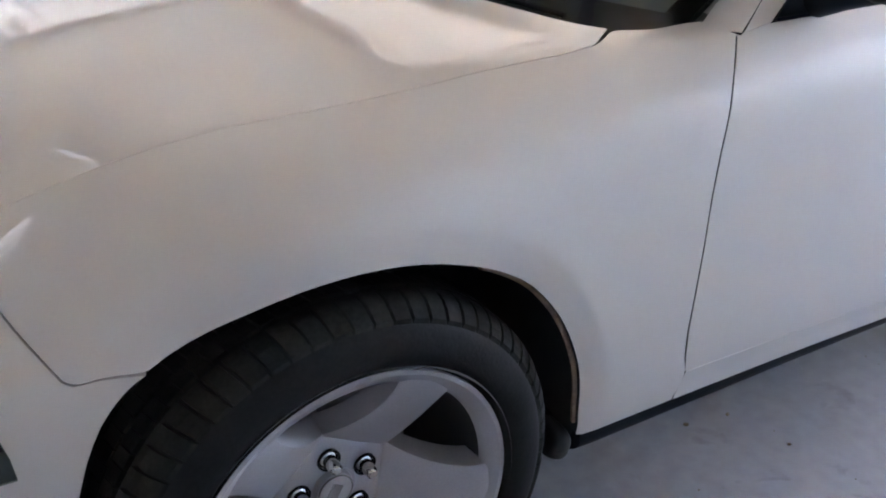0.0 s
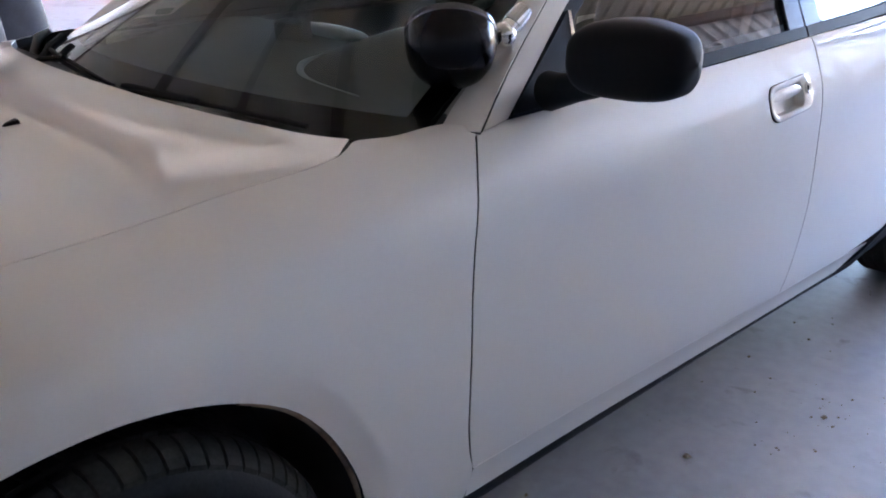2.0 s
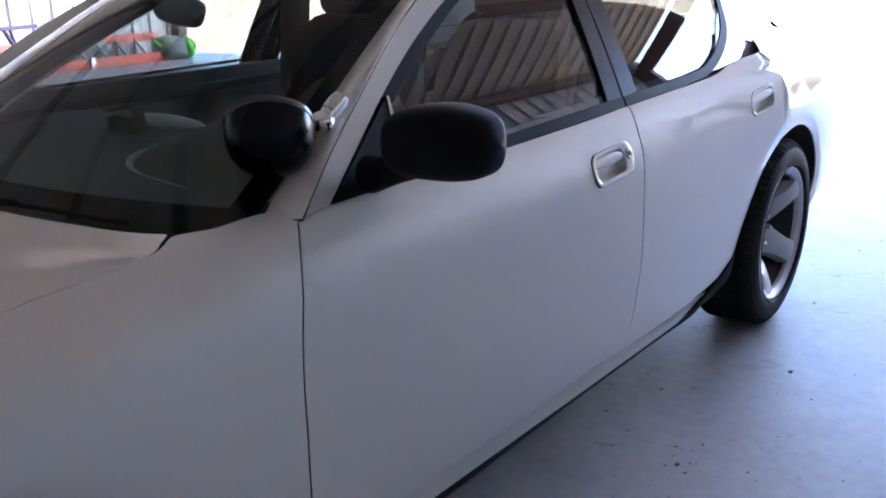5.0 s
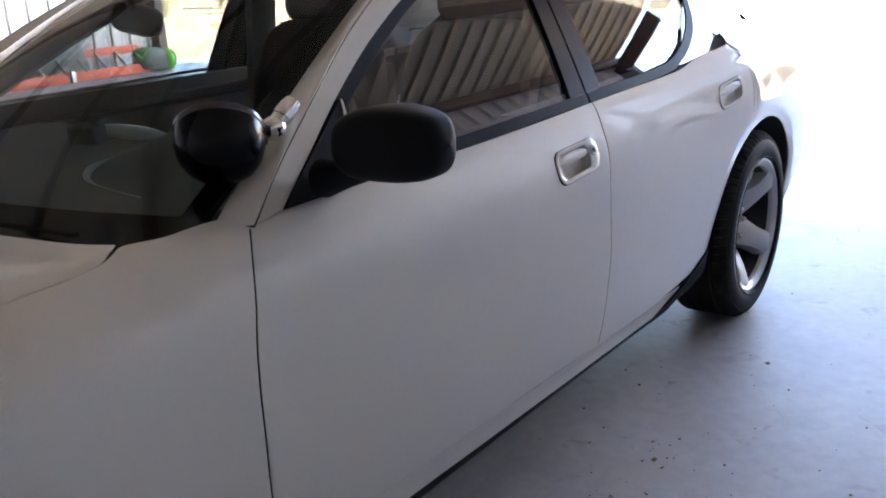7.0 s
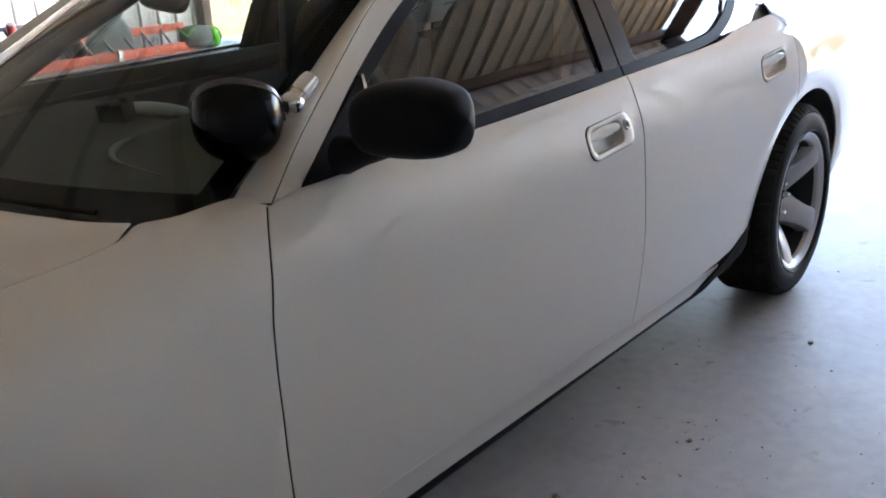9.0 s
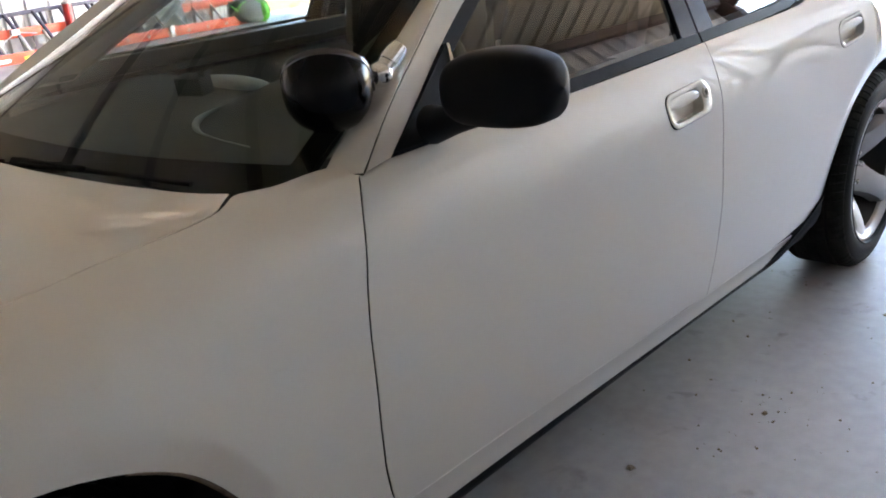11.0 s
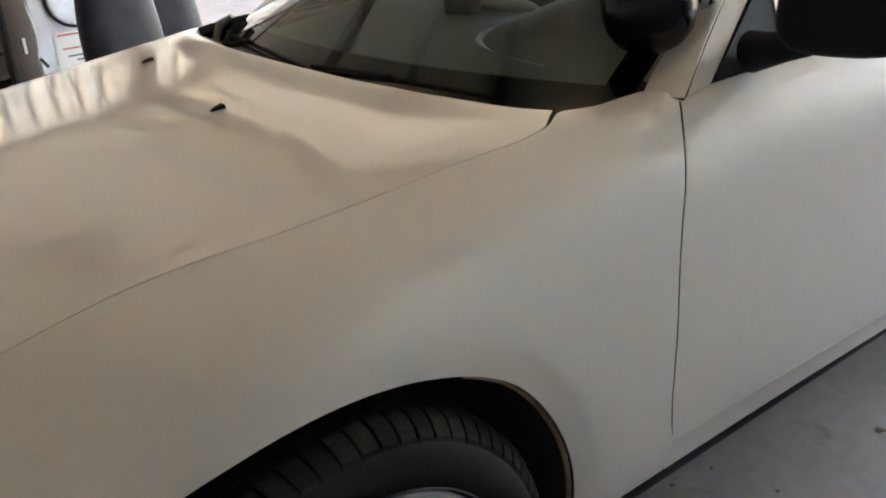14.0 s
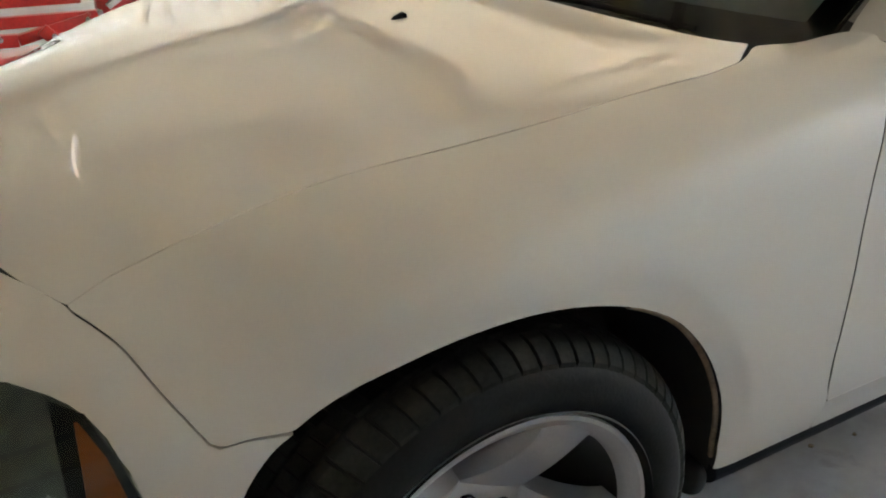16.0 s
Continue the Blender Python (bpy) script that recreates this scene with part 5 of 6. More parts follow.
# washer nozzles
for x, y in ((0.205, 0.70), (0.285, 1.215)):
    near = np.argmin((full[..., 0] - x) ** 2 + (full[..., 1] - y) ** 2)
    z = float(full.reshape(-1, 3)[near, 2])
    bm = bmesh.new()
    rows = [[(-0.016, -0.005, 0.0), (-0.016, 0.005, 0.0), (0.012, 0.011, 0.0), (0.012, -0.011, 0.0)], [(-0.010, -0.004, 0.006), (-0.010, 0.004, 0.006), (0.010, 0.008, 0.011), (0.010, -0.008, 0.011)]]
    vs = [[bm.verts.new((x + p[0], y + p[1], z + p[2] - 0.002)) for p in r] for r in rows]
    for k in range(4):
        bm.faces.new((vs[0][k], vs[0][(k + 1) % 4], vs[1][(k + 1) % 4], vs[1][k]))
    bm.faces.new(vs[1])
    bm.faces.new(vs[0][::-1])
    bmesh.ops.recalc_face_normals(bm, faces=bm.faces)
    bmesh.ops.bevel(bm, geom=list(bm.edges), offset=0.0015, segments=2, affect="EDGES")
    part("washer_nozzle", bm, BLACKPL, car, "black washer nozzle")

# wipers resting on the lower glass
ws_low = windshield_grid(0.0, 0.30, 41, 13, 0.014)


def on_glass(s, v):
    i, j = (s + 1) / 2 * 40, v / 0.30 * 12
    i0, j0 = min(int(i), 39), min(int(j), 11)
    a = ws_low[j0, i0] + (ws_low[j0, i0 + 1] - ws_low[j0, i0]) * (i - i0)
    b = ws_low[j0 + 1, i0] + (ws_low[j0 + 1, i0 + 1] - ws_low[j0 + 1, i0]) * (i - i0)
    return Vector(a + (b - a) * (j - j0))


for s0, s1, v0, v1, sp in ((-0.02, 0.78, 0.040, 0.046, 0.62), (-0.76, -0.06, 0.040, 0.036, -0.05)):
    blade = [on_glass(s0 + (s1 - s0) * k / 20, v0 + (v1 - v0) * k / 20 + 0.012 * math.sin(math.pi * k / 20)) for k in range(21)]
    wiper = part("wiper", tube_bm(bmesh.new(), blade, 0.0045, 8), WIPER, car, "black wiper blade")
    arm = [Vector((0.43, CY + sp * 0.6, 0.945)), Vector((0.445, CY + sp * 0.55, 0.962)), blade[10] + Vector((-0.01, 0, 0.008)), blade[10] + Vector((0, 0, 0.005))]
    part("wiper_arm", tube_bm(bmesh.new(), arm, [0.006, 0.006, 0.0045, 0.0035], 8), WIPER, wiper)

# bright washer cap and hoses in the far corner of the cowl
bm = tube_bm(bmesh.new(), [(0.50, 1.33, 0.945), (0.515, 1.325, 0.980), (0.535, 1.30, 0.998)], [0.009, 0.011, 0.006], 14)
part("cowl_fitting", bm, GREYMETAL, car, "worn metal wiper spindle")
bm = tube_bm(bmesh.new(), [(0.48, 1.24, 0.94), (0.51, 1.25, 0.968), (0.55, 1.27, 0.985)], 0.011, 10)
part("cowl_hose", bm, BLACKPL, car)

# headlamp set into the bumper's corner
LAMP = [(-0.435, 0.692), (-0.424, 0.660), (-0.414, 0.620), (-0.402, 0.575), (-0.52, 0.556), (-0.66, 0.575), (-0.76, 0.625), (-0.70, 0.712), (-0.60, 0.742), (-0.52, 0.740), (-0.470, 0.725), (-0.449, 0.712)]


def lamp_patch(points, off, nu=16, nv=12):
    p = np.array(points)
    n = len(p)
    low, high = p[1: n // 2 + 1], np.concatenate([p[:1], p[:n // 2:-1]])
    a, b = resampled(low, nu), resampled(high, nu)
    g = a[None] + (b - a)[None] * np.linspace(0, 1, nv)[:, None, None]
    th = np.vectorize(th_z)(g[..., 0], g[..., 1])
    return skin(g[..., 0], th, off)


both("headlamp_bowl", lamp_patch(LAMP, 0.0025), LAMPDARK, car, "dark reflector bowl", depth=0.004, flip=True)
both("headlamp_lens", lamp_patch(LAMP, 0.006), WINDSHIELD, car, "clear plastic headlamp lens", depth=0.004, flip=True)
AMB = [(-0.461, 0.706), (-0.457, 0.706), (-0.440, 0.676), (-0.430, 0.632), (-0.470, 0.632), (-0.465, 0.670)]
both("turn_signal", lamp_patch(AMB, 0.0042, 8, 10), AMBER, car, "amber turn signal", depth=0.004, flip=True)
SURR = [(-0.480, 0.723), (-0.449, 0.712), (-0.428, 0.672), (-0.413, 0.612), (-0.488, 0.612), (-0.485, 0.670)]
both("lamp_surround", lamp_patch(SURR, 0.0034, 8, 10), BLACKPL, car, depth=0.002, flip=True)

# ---- cabin ----
def dash():
    xs, ys = np.linspace(0.47, 1.22, 32), np.linspace(0.135, 2 * CY - 0.135, 56)
    g = np.zeros((32, 56, 3))
    for i, x in enumerate(xs):
        for j, y in enumerate(ys):
            z = 0.905 + 0.05 * math.sin(min((x - 0.5) / 0.55, 1) * math.pi / 2) - 1.4 * max(0, x - 1.08) ** 1.0
            z += 0.088 * math.exp(-(((y - 0.52) / 0.235) ** 2) ** 1.4) * (1 / (1 + math.exp(-(x - 0.87) / 0.05)))
            z += 0.018 * math.exp(-((y - 1.15) / 0.25) ** 4) * (1 / (1 + math.exp(-(x - 0.9) / 0.05)))
            g[i, j] = (x + 0.10 * ((y - CY) / 0.75) ** 2, y, z)
    return g


sheet("dashboard", dash(), CABIN, car, "dark grey dashboard", depth=0.3, flip=True)
arc = [Vector(p) for p in smooth_line([(0.885, 0.738, 0.974), (0.825, 0.722, 0.968), (0.785, 0.692, 0.963), (0.757, 0.648, 0.960), (0.742, 0.60, 0.958), (0.733, 0.53, 0.956), (0.727, 0.44, 0.954)], 5)]
part("gauge_hood_trim", tube_bm(bmesh.new(), arc, [0.0015 + 0.0065 * math.sin(math.pi * min(k / 18, 1)) ** 1.5 for k in range(31)], 8), LIPGREY, car, "pale trim line of the gauge hood")
bm = box_bm(bmesh.new(), pose(0.985, 0.985, 0.985, 0, -8, 20), 0.05, 0.075, 0.05, 0.006)
box_bm(bm, pose(1.0, 0.955, 1.016, 0, -8, 20), 0.03, 0.022, 0.014, 0.003)
part("dash_mount", bm, CABIN, car, "dark equipment mount on the dashboard")
bm = ellipsoid_bm(bmesh.new(), pose(1.10, 1.00, 0.966, 0, 6, 0), 0.055, 0.15, 0.022)
part("dash_speaker", bm, LIPGREY, car, "pale grey speaker cover")
# steering wheel
sw = pose(1.21, 0.52, 0.93, 0, -62, 0)
ringpts = [sw @ Vector((0.185 * math.cos(2 * math.pi * k / 40), 0.185 * math.sin(2 * math.pi * k / 40), 0)) for k in range(40)]
wheel_ob = part("steering_wheel", tube_bm(bmesh.new(), ringpts, 0.014, 10, closed=True), CABIN, car, "dark steering wheel")
bm = ellipsoid_bm(bmesh.new(), sw @ pose(0, 0, -0.02), 0.075, 0.075, 0.03)
for a in (0, 180, 270):
    box_bm(bm, sw @ pose(0, 0, -0.012, 0, 0, a) @ pose(0.12, 0, 0), 0.12, 0.03, 0.014, 0.004)
part("wheel_hub", bm, CABIN, wheel_ob)


def seat(x, y, w=0.50, head=True):
    bm = ellipsoid_bm(bmesh.new(), pose(x - 0.22, y, 0.55, 0, -6, 0), 0.26, w / 2, 0.09, 0.5)
    ob = part("seat", bm, CLOTH, car, "dark grey cloth seat")
    bm = ellipsoid_bm(bmesh.new(), pose(x + 0.09, y, 0.82, 0, 14, 0), 0.09, w / 2, 0.37, 0.5)
    part("backrest", bm, CLOTH, ob)
    if head:
        bm = ellipsoid_bm(bmesh.new(), pose(x + 0.20, y, 1.255, 0, 12, 0), 0.06, 0.16, 0.10, 0.55)
        part("headrest", bm, CLOTH, ob)
        for s in (-0.055, 0.055):
            part("headrest_post", tube_bm(bmesh.new(), [(x + 0.15, y + s, 1.06), (x + 0.19, y + s, 1.16)], 0.006, 8), CHROME, ob)
    return ob


seat(1.80, 0.50)
seat(1.80, 2 * CY - 0.50)
seat(2.68, CY, 1.10, False)
bm = ellipsoid_bm(bmesh.new(), pose(1.125, 0.925, 1.240, 12, 12, 24), 0.022, 0.064, 0.036, 0.6)
part("rear_view_mirror", bm, CABIN, car, "dark rear-view mirror")
part("mirror_stem", tube_bm(bmesh.new(), [(1.125, 0.935, 1.25), (1.085, 0.90, 1.318)], 0.011, 8), CABIN, car)
for y0, y1 in ((0.12, 0.19), (2 * CY - 0.19, 2 * CY - 0.12)):
    bm = bmesh.new()
    box_bm(bm, pose(1.72, (y0 + y1) / 2, 0.66), 2.0, y1 - y0, 0.58, 0.025)
    part("door_inner_panel", bm, CABIN, car, "dark door panel")
bm = box_bm(bmesh.new(), pose(1.7, CY, 0.36), 2.3, 1.3, 0.08, 0.02)
part("cabin_floor", bm, CABIN, car)
hl_ = rf.copy()
hl_[..., 2] -= 0.045
sheet("headliner", hl_[:, 3:-3], BEIGE, car, "grey headliner", depth=0.01)
FAR_TRIM = [(0.80, 0.985), (0.99, 1.105), (1.165, 1.20), (1.38, 1.29), (1.58, 1.345)]
sheet("pillar_inner_trim", between(shift(FAR_TRIM, 0.13), shift(FAR_TRIM, -0.03), 40, 6, pane, -0.03), PILLARTRIM, car, "pale grey pillar trim", depth=0.012, mirror=True)
pin = pillar()
both("pillar_inner_trim", pin + np.array([0.015, 0.035, -0.02]), PILLARTRIM, car, depth=0.008)
for y in (0.315, 2 * CY - 0.315):
    bm = box_bm(bmesh.new(), pose(1.90, y - 0.03 * (1 if y < CY else -1), 1.16, 0, 6, 0), 0.11, 0.035, 0.46, 0.012)
    part("pillar_inner_trim", bm, BEIGE, car)

# far door's top edge with its bright weather strip
part("door_top_panel", box_bm(bmesh.new(), pose(1.70, 2 * CY - 0.135, 0.985), 1.62, 0.03, 0.07, 0.008), CABIN, car)
part("weather_strip", tube_bm(bmesh.new(), [(0.93, 2 * CY - 0.122, 1.020), (1.35, 2 * CY - 0.120, 1.024), (1.83, 2 * CY - 0.118, 1.030)], 0.0055, 8), CHROME, car, "bright metal weather strip")

# ---- things round the car ----
def ladder():
    """Orange extension ladder lying on its edge against the far wall."""
    x0, x1, y, lean = 3.35, 8.05, 10.2, 0.34
    ob = thing("extension_ladder", (x0, y, 0), "orange fibreglass extension ladder lying on edge along the wall", "ladder")

    def rail(z, dy, t, mat=ORANGE):
        bm = bmesh.new()
        box_bm(bm, pose((x0 + x1) / 2, y + dy, z), x1 - x0, 0.012, t, 0.002)
        box_bm(bm, pose((x0 + x1) / 2, y + dy + 0.014, z + t / 2 - 0.006), x1 - x0, 0.034, 0.012, 0.002)
        box_bm(bm, pose((x0 + x1) / 2, y + dy + 0.014, z - t / 2 + 0.006), x1 - x0, 0.034, 0.012, 0.002)
        return part("rail", bm, mat, ob)
    rail(0.068, 0.0, 0.125)
    rail(0.325, lean, 0.11)
    n = 15
    for k in range(n):
        x = x0 + 0.18 + k * 0.315
        if x > x1 - 0.05:
            break
        part("rung", tube_bm(bmesh.new(), [(x, y - 0.01, 0.055), (x + 0.02, y + lean, 0.315)], 0.019, 10), ALUM, ob)
        part("rung_rivet", lathe_bm(bmesh.new(), pose(x, y - 0.006, 0.055, 0, 0, -90), [(0.0, 0.012), (0.016, 0.010), (0.024, 0.004), (0.024, 0.0)], 12), ALUM, ob)
    for x, w, mat in ((4.33, 0.28, LABELW), (4.78, 0.24, LABELY), (5.30, 0.14, LABELW), (4.15, 0.05, LABELW)):
        box("label", pose(x, y - 0.0085, 0.052), (w, 0.003, 0.045), mat, ob, 0.001)
    box("bracket", pose(6.72, y - 0.02, 0.07), (0.07, 0.04, 0.16), ALUM, ob, 0.006)
    box("bracket", pose(4.75, y + 0.30, 0.34), (0.10, 0.05, 0.07), ALUM, ob, 0.006)
    part("pulley_rod", tube_bm(bmesh.new(), [(4.5, y + 0.2, 0.22), (4.75, y + 0.28, 0.34), (5.0, y + 0.26, 0.30)], 0.008, 6), ALUM, ob)


ladder()


def bag():
    ob = thing("tool_bag", (8.12, 10.25, 0), "grey and lime green nylon bag slumped on the ladder's end", "bag")
    bm = ellipsoid_bm(bmesh.new(), pose(8.05, 10.25, 0.17, 0, 8, 0), 0.26, 0.20, 0.17, 0.75, 28, 18)
    for v in bm.verts:
        v.co += 0.025 * noise.noise_vector(v.co * 9)
    part("body", bm, GREYNYLON, ob, "crumpled grey nylon")
    bm = ellipsoid_bm(bmesh.new(), pose(8.26, 10.22, 0.15, 0, -10, 0), 0.09, 0.19, 0.155, 0.8, 24, 16)
    for v in bm.verts:
        v.co += 0.012 * noise.noise_vector(v.co * 11)
    part("end_panel", bm, LIME, ob, "lime green end")
    part("piping", tube_bm(bmesh.new(), [Vector((8.335, 10.22 + 0.15 * math.sin(2 * math.pi * k / 24), 0.155 + 0.13 * math.cos(2 * math.pi * k / 24))) for k in range(24)], 0.010, 6, closed=True), VINYL, ob, "black piping")
    part("strap", tube_bm(bmesh.new(), [(7.7, 10.15, 0.30), (7.8, 10.12, 0.20), (7.85, 10.12, 0.28), (7.95, 10.1, 0.33)], 0.012, 6), LIME, ob)


bag()


def rack():
    """Row of dark folded steel frames leaning below a bar."""
    ob = thing("folding_frame_stack", (4.2, 10.6, 0), "stack of dark blue folded steel frames leaning on the wall", "frames")
    part("bar", box_bm(bmesh.new(), pose(4.55, 10.62, 0.54, 0, -1.5, 0), 3.4, 0.05, 0.05, 0.006), PURPLE, ob)
    for k in range(9):
        x = 3.0 + 0.36 * k
        part("leg", tube_bm(bmesh.new(), [(x - 0.10, 10.58, 0.56), (x + 0.12, 10.45, 0.02)], 0.026, 8), PURPLE, ob)
        part("leg", tube_bm(bmesh.new(), [(x + 0.02, 10.66, 0.56), (x + 0.20, 10.72, 0.02)], 0.020, 8), PURPLE, ob)
        box("pad", pose(x + 0.12, 10.60, 0.20, 20, -20, 0), (0.16, 0.03, 0.22), GREYMETAL if k % 2 else LABELW, ob, 0.006)


rack()


def tarp():
    ob = thing("tarp_heap", (6.8, 10.66, 0), "grey tarpaulin draped over a heap by the wall", "tarpaulin")
    bm = ellipsoid_bm(bmesh.new(), pose(6.8, 10.66, 0.0), 0.46, 0.20, 0.68, 0.8, 40, 24)
    for v in bm.verts:
        v.co += 0.03 * noise.noise_vector(v.co * 6)
        v.co.z = max(v.co.z, 0.001)
    part("cover", bm, GREYNYLON, ob)


tarp()
ob = thing("red_post", (5.45, 10.45, 0), "red painted steel post by the far wall", "post")
part("shaft", tube_bm(bmesh.new(), [(5.45, 10.45, 0), (5.45, 10.45, 0.60)], 0.055, 16), RED, ob)
part("cap", lathe_bm(bmesh.new(), pose(5.45, 10.45, 0.60, 0, -90, 0), [(0.0, 0.05), (0.03, 0.045), (0.06, 0.02), (0.06, 0.0)], 16), GREYMETAL, ob)


def vinyl_seat(x, y, turn, lean):
    """A car seat taken out of its car, standing on the floor."""
    m = pose(x, y, 0, 0, 0, turn)
    ob = thing("loose_car_seat", m, "black vinyl car seat standing on the concrete floor", "car seat", "loose car seats")
    bm = ellipsoid_bm(bmesh.new(), m @ pose(0, 0.05, 0.30), 0.26, 0.26, 0.10, 0.45)
    part("cushion", bm, VINYL, ob)
    bm = bmesh.new()
    n, rings = 28, []
    for j in range(21):
        t = j / 20
        w = 0.25 * (1 - 0.42 * t**3) * (1 - t**14) ** 0.5 + 0.002
        d = 0.075 * (1 - t**10) ** 0.5 + 0.002
        z = 0.30 + 0.60 * t
        ring = []
        for k in range(n):
            a = 2 * math.pi * k / n
            ring.append(bm.verts.new(m @ Vector((w * math.copysign(abs(math.cos(a)) ** 0.5, math.cos(a)), 0.26 + lean * t + d * math.copysign(abs(math.sin(a)) ** 0.6, math.sin(a)), z))))
        rings.append(ring)
    for j in range(20):
        for k in range(n):
            bm.faces.new((rings[j][k], rings[j][(k + 1) % n], rings[j + 1][(k + 1) % n], rings[j + 1][k]))
    bm.faces.new(rings[-1])
    bm.faces.new(rings[0][::-1])
    bmesh.ops.recalc_face_normals(bm, faces=bm.faces)
    part("backrest", bm, VINYL, ob)
    for s in (-0.2, 0.2):
        box("runner", m @ pose(s, 0.05, 0.10), (0.04, 0.45, 0.20), GREYMETAL, ob, 0.006)
    return ob


vinyl_seat(1.42, 4.30, 12, 0.05)
vinyl_seat(1.74, 4.52, 8, 0.06)


def washer(x, y):
    ob = thing("washing_machine", (x, y, 0), "white enamel washing machine with a round door and hoses", "washing machine")
    box("cabinet", pose(x, y + 0.29, 0.43), (0.58, 0.58, 0.84), WHITEMETAL, ob, 0.018, seg=3)
    bm = lathe_bm(bmesh.new(), pose(x, y, 0.60, 0, 0, -90), [(0.0, 0.02), (0.10, 0.025), (0.145, 0.035), (0.165, 0.03), (0.175, 0.0)], 40)
    part("door", bm, WHITEMETAL, ob, "round white door")
    part("door_seal", tube_bm(bmesh.new(), [Vector((x + 0.178 * math.cos(2 * math.pi * k / 40), y - 0.004, 0.60 + 0.178 * math.sin(2 * math.pi * k / 40))) for k in range(40)], 0.011, 8, closed=True), PURPLE, ob, "dark rubber door seal")
    box("label", pose(x + 0.0, y - 0.002, 0.265), (0.36, 0.004, 0.26), LABELW, ob, 0.001, "white printed label")
    for z, w, o in ((0.375, 0.30, 0.0), (0.285, 0.15, -0.06)):
        box("label_bar", pose(x + o, y - 0.006, z), (w, 0.003, 0.010), LABELR, ob, 0.0)
    for k in range(3):
        box("label_bar", pose(x + 0.03 * k, y - 0.006, 0.235 - 0.03 * k), (0.22 - 0.05 * k, 0.003, 0.012), GREYNYLON, ob, 0.0)
    for dx, sw in ((-0.35, 0.03), (-0.31, -0.02), (0.34, 0.02)):
        pts = [(x + dx + sw * math.sin(k * 0.9), y - 0.03, 0.86 - 0.085 * k) for k in range(11)]
        part("hose", tube_bm(bmesh.new(), pts, 0.014, 8), PURPLE if dx < -0.32 else GREYMETAL, ob)
    part("tap", tube_bm(bmesh.new(), [(x - 0.30, y - 0.05, 0.26), (x - 0.26, y - 0.06, 0.20)], 0.014, 8), CHROME, ob)


washer(1.43, 5.60)


def standing_wheel(x, y, z):
    """A truck wheel stood upright on its tread."""
    m = pose(x, y, z, 0, 0, -82)
    ob = thing("loose_truck_wheel", (x, y, 0), "silver truck wheel with a black tyre standing upright", "wheel")
    one = Matrix.Identity(4)
    bm = lathe_bm(bmesh.new(), one, [(0.19, -0.02), (0.212, 0.012), (0.222, 0.014), (0.222, 0.0), (0.20, -0.05), (0.20, -0.18), (0.19, -0.18)], 48, close=True)
    bm.transform(m)
    part("rim", bm, ALLOY, ob, "bright alloy rim")
    bm = bmesh.new()
    n = 60
    for k in range(n):
        a0, a1 = 2 * math.pi * k / n, 2 * math.pi * (k + 1) / n
        for r0, r1 in ((0.045, 0.09), (0.09, 0.145), (0.145, 0.205)):
            if r0 == 0.09 and k % 12 in (4, 5, 6, 7):
                continue
            q = [bm.verts.new(m @ Vector((0.012 - 0.12 * (r - 0.12) ** 2 - 0.02 * (r / 0.2) ** 2, r * math.cos(a), r * math.sin(a)))) for r, a in ((r0, a0), (r1, a0), (r1, a1), (r0, a1))]
            bm.faces.new(q)
    bmesh.ops.remove_doubles(bm, verts=bm.verts, dist=1e-5)
    ex = bmesh.ops.extrude_face_region(bm, geom=list(bm.faces))
    back = m.to_3x3() @ Vector((-0.035, 0, 0))
    for v in ex["geom"]:
        if isinstance(v, bmesh.types.BMVert):
            v.co += back
    bmesh.ops.recalc_face_normals(bm, faces=bm.faces)
    part("wheel_face", bm, ALLOY, ob, "bright alloy face with round openings")
    bm = lathe_bm(bmesh.new(), one, [(0.205, 0.0), (0.226, 0.014), (0.27, 0.035), (0.33, 0.028), (0.365, 0.0), (0.372, -0.04), (0.372, -0.17), (0.36, -0.21), (0.30, -0.235), (0.21, -0.2)], 64, close=True)
    bm.transform(m)
    part("tyre", bm, RUBBER, ob, "black truck tyre")
    part("back_disc", lathe_bm(bmesh.new(), m, [(0.0, -0.10), (0.198, -0.10), (0.198, -0.11)], 32), GAPDARK, ob)
    # dark discs on the face paint the shade of lug holes
    for k in range(6):
        a = 2 * math.pi * k / 6
        part("lug_hole_shade", lathe_bm(bmesh.new(), m @ Matrix.Rotation(a, 4, "X") @ pose(0, 0.067, 0), [(0.0, 0.0145), (0.011, 0.0145), (0.011, 0.0)], 10), GAPDARK, ob)
    part("hub_cap", lathe_bm(bmesh.new(), m, [(0.0, 0.02), (0.035, 0.018), (0.046, 0.008), (0.046, -0.02)], 24), ALLOY, ob)


standing_wheel(0.89, 5.66, 0.372)
ob = thing("brown_cabinet", (1.03, 5.50, 0), "brown painted steel cabinet side with a pale label", "cabinet")
box("body", pose(1.03, 5.72, 0.55), (0.17, 0.40, 1.10), BROWN, ob, 0.01)
box("label", pose(1.05, 5.516, 0.36), (0.018, 0.004, 0.10), LABELW, ob, 0.0)
box("edge_strip", pose(0.955, 5.51, 0.55), (0.03, 0.02, 1.10), GAPDARK, ob, 0.004)
ob = thing("grey_tank", (1.78, 5.75, 0), "dented grey sheet metal tank standing on end", "tank")
bm = lathe_bm(bmesh.new(), pose(1.76, 5.72, 0, 0, -90, 0), [(0.13, 0.0), (0.135, 0.02), (0.132, 0.3), (0.137, 0.31), (0.132, 0.32), (0.132, 0.75), (0.12, 0.80), (0.05, 0.83), (0.0, 0.835)], 36)
for v in bm.verts:
    v.co += 0.008 * noise.noise_vector(v.co * 5)
part("shell", bm, GREYMETAL, ob)
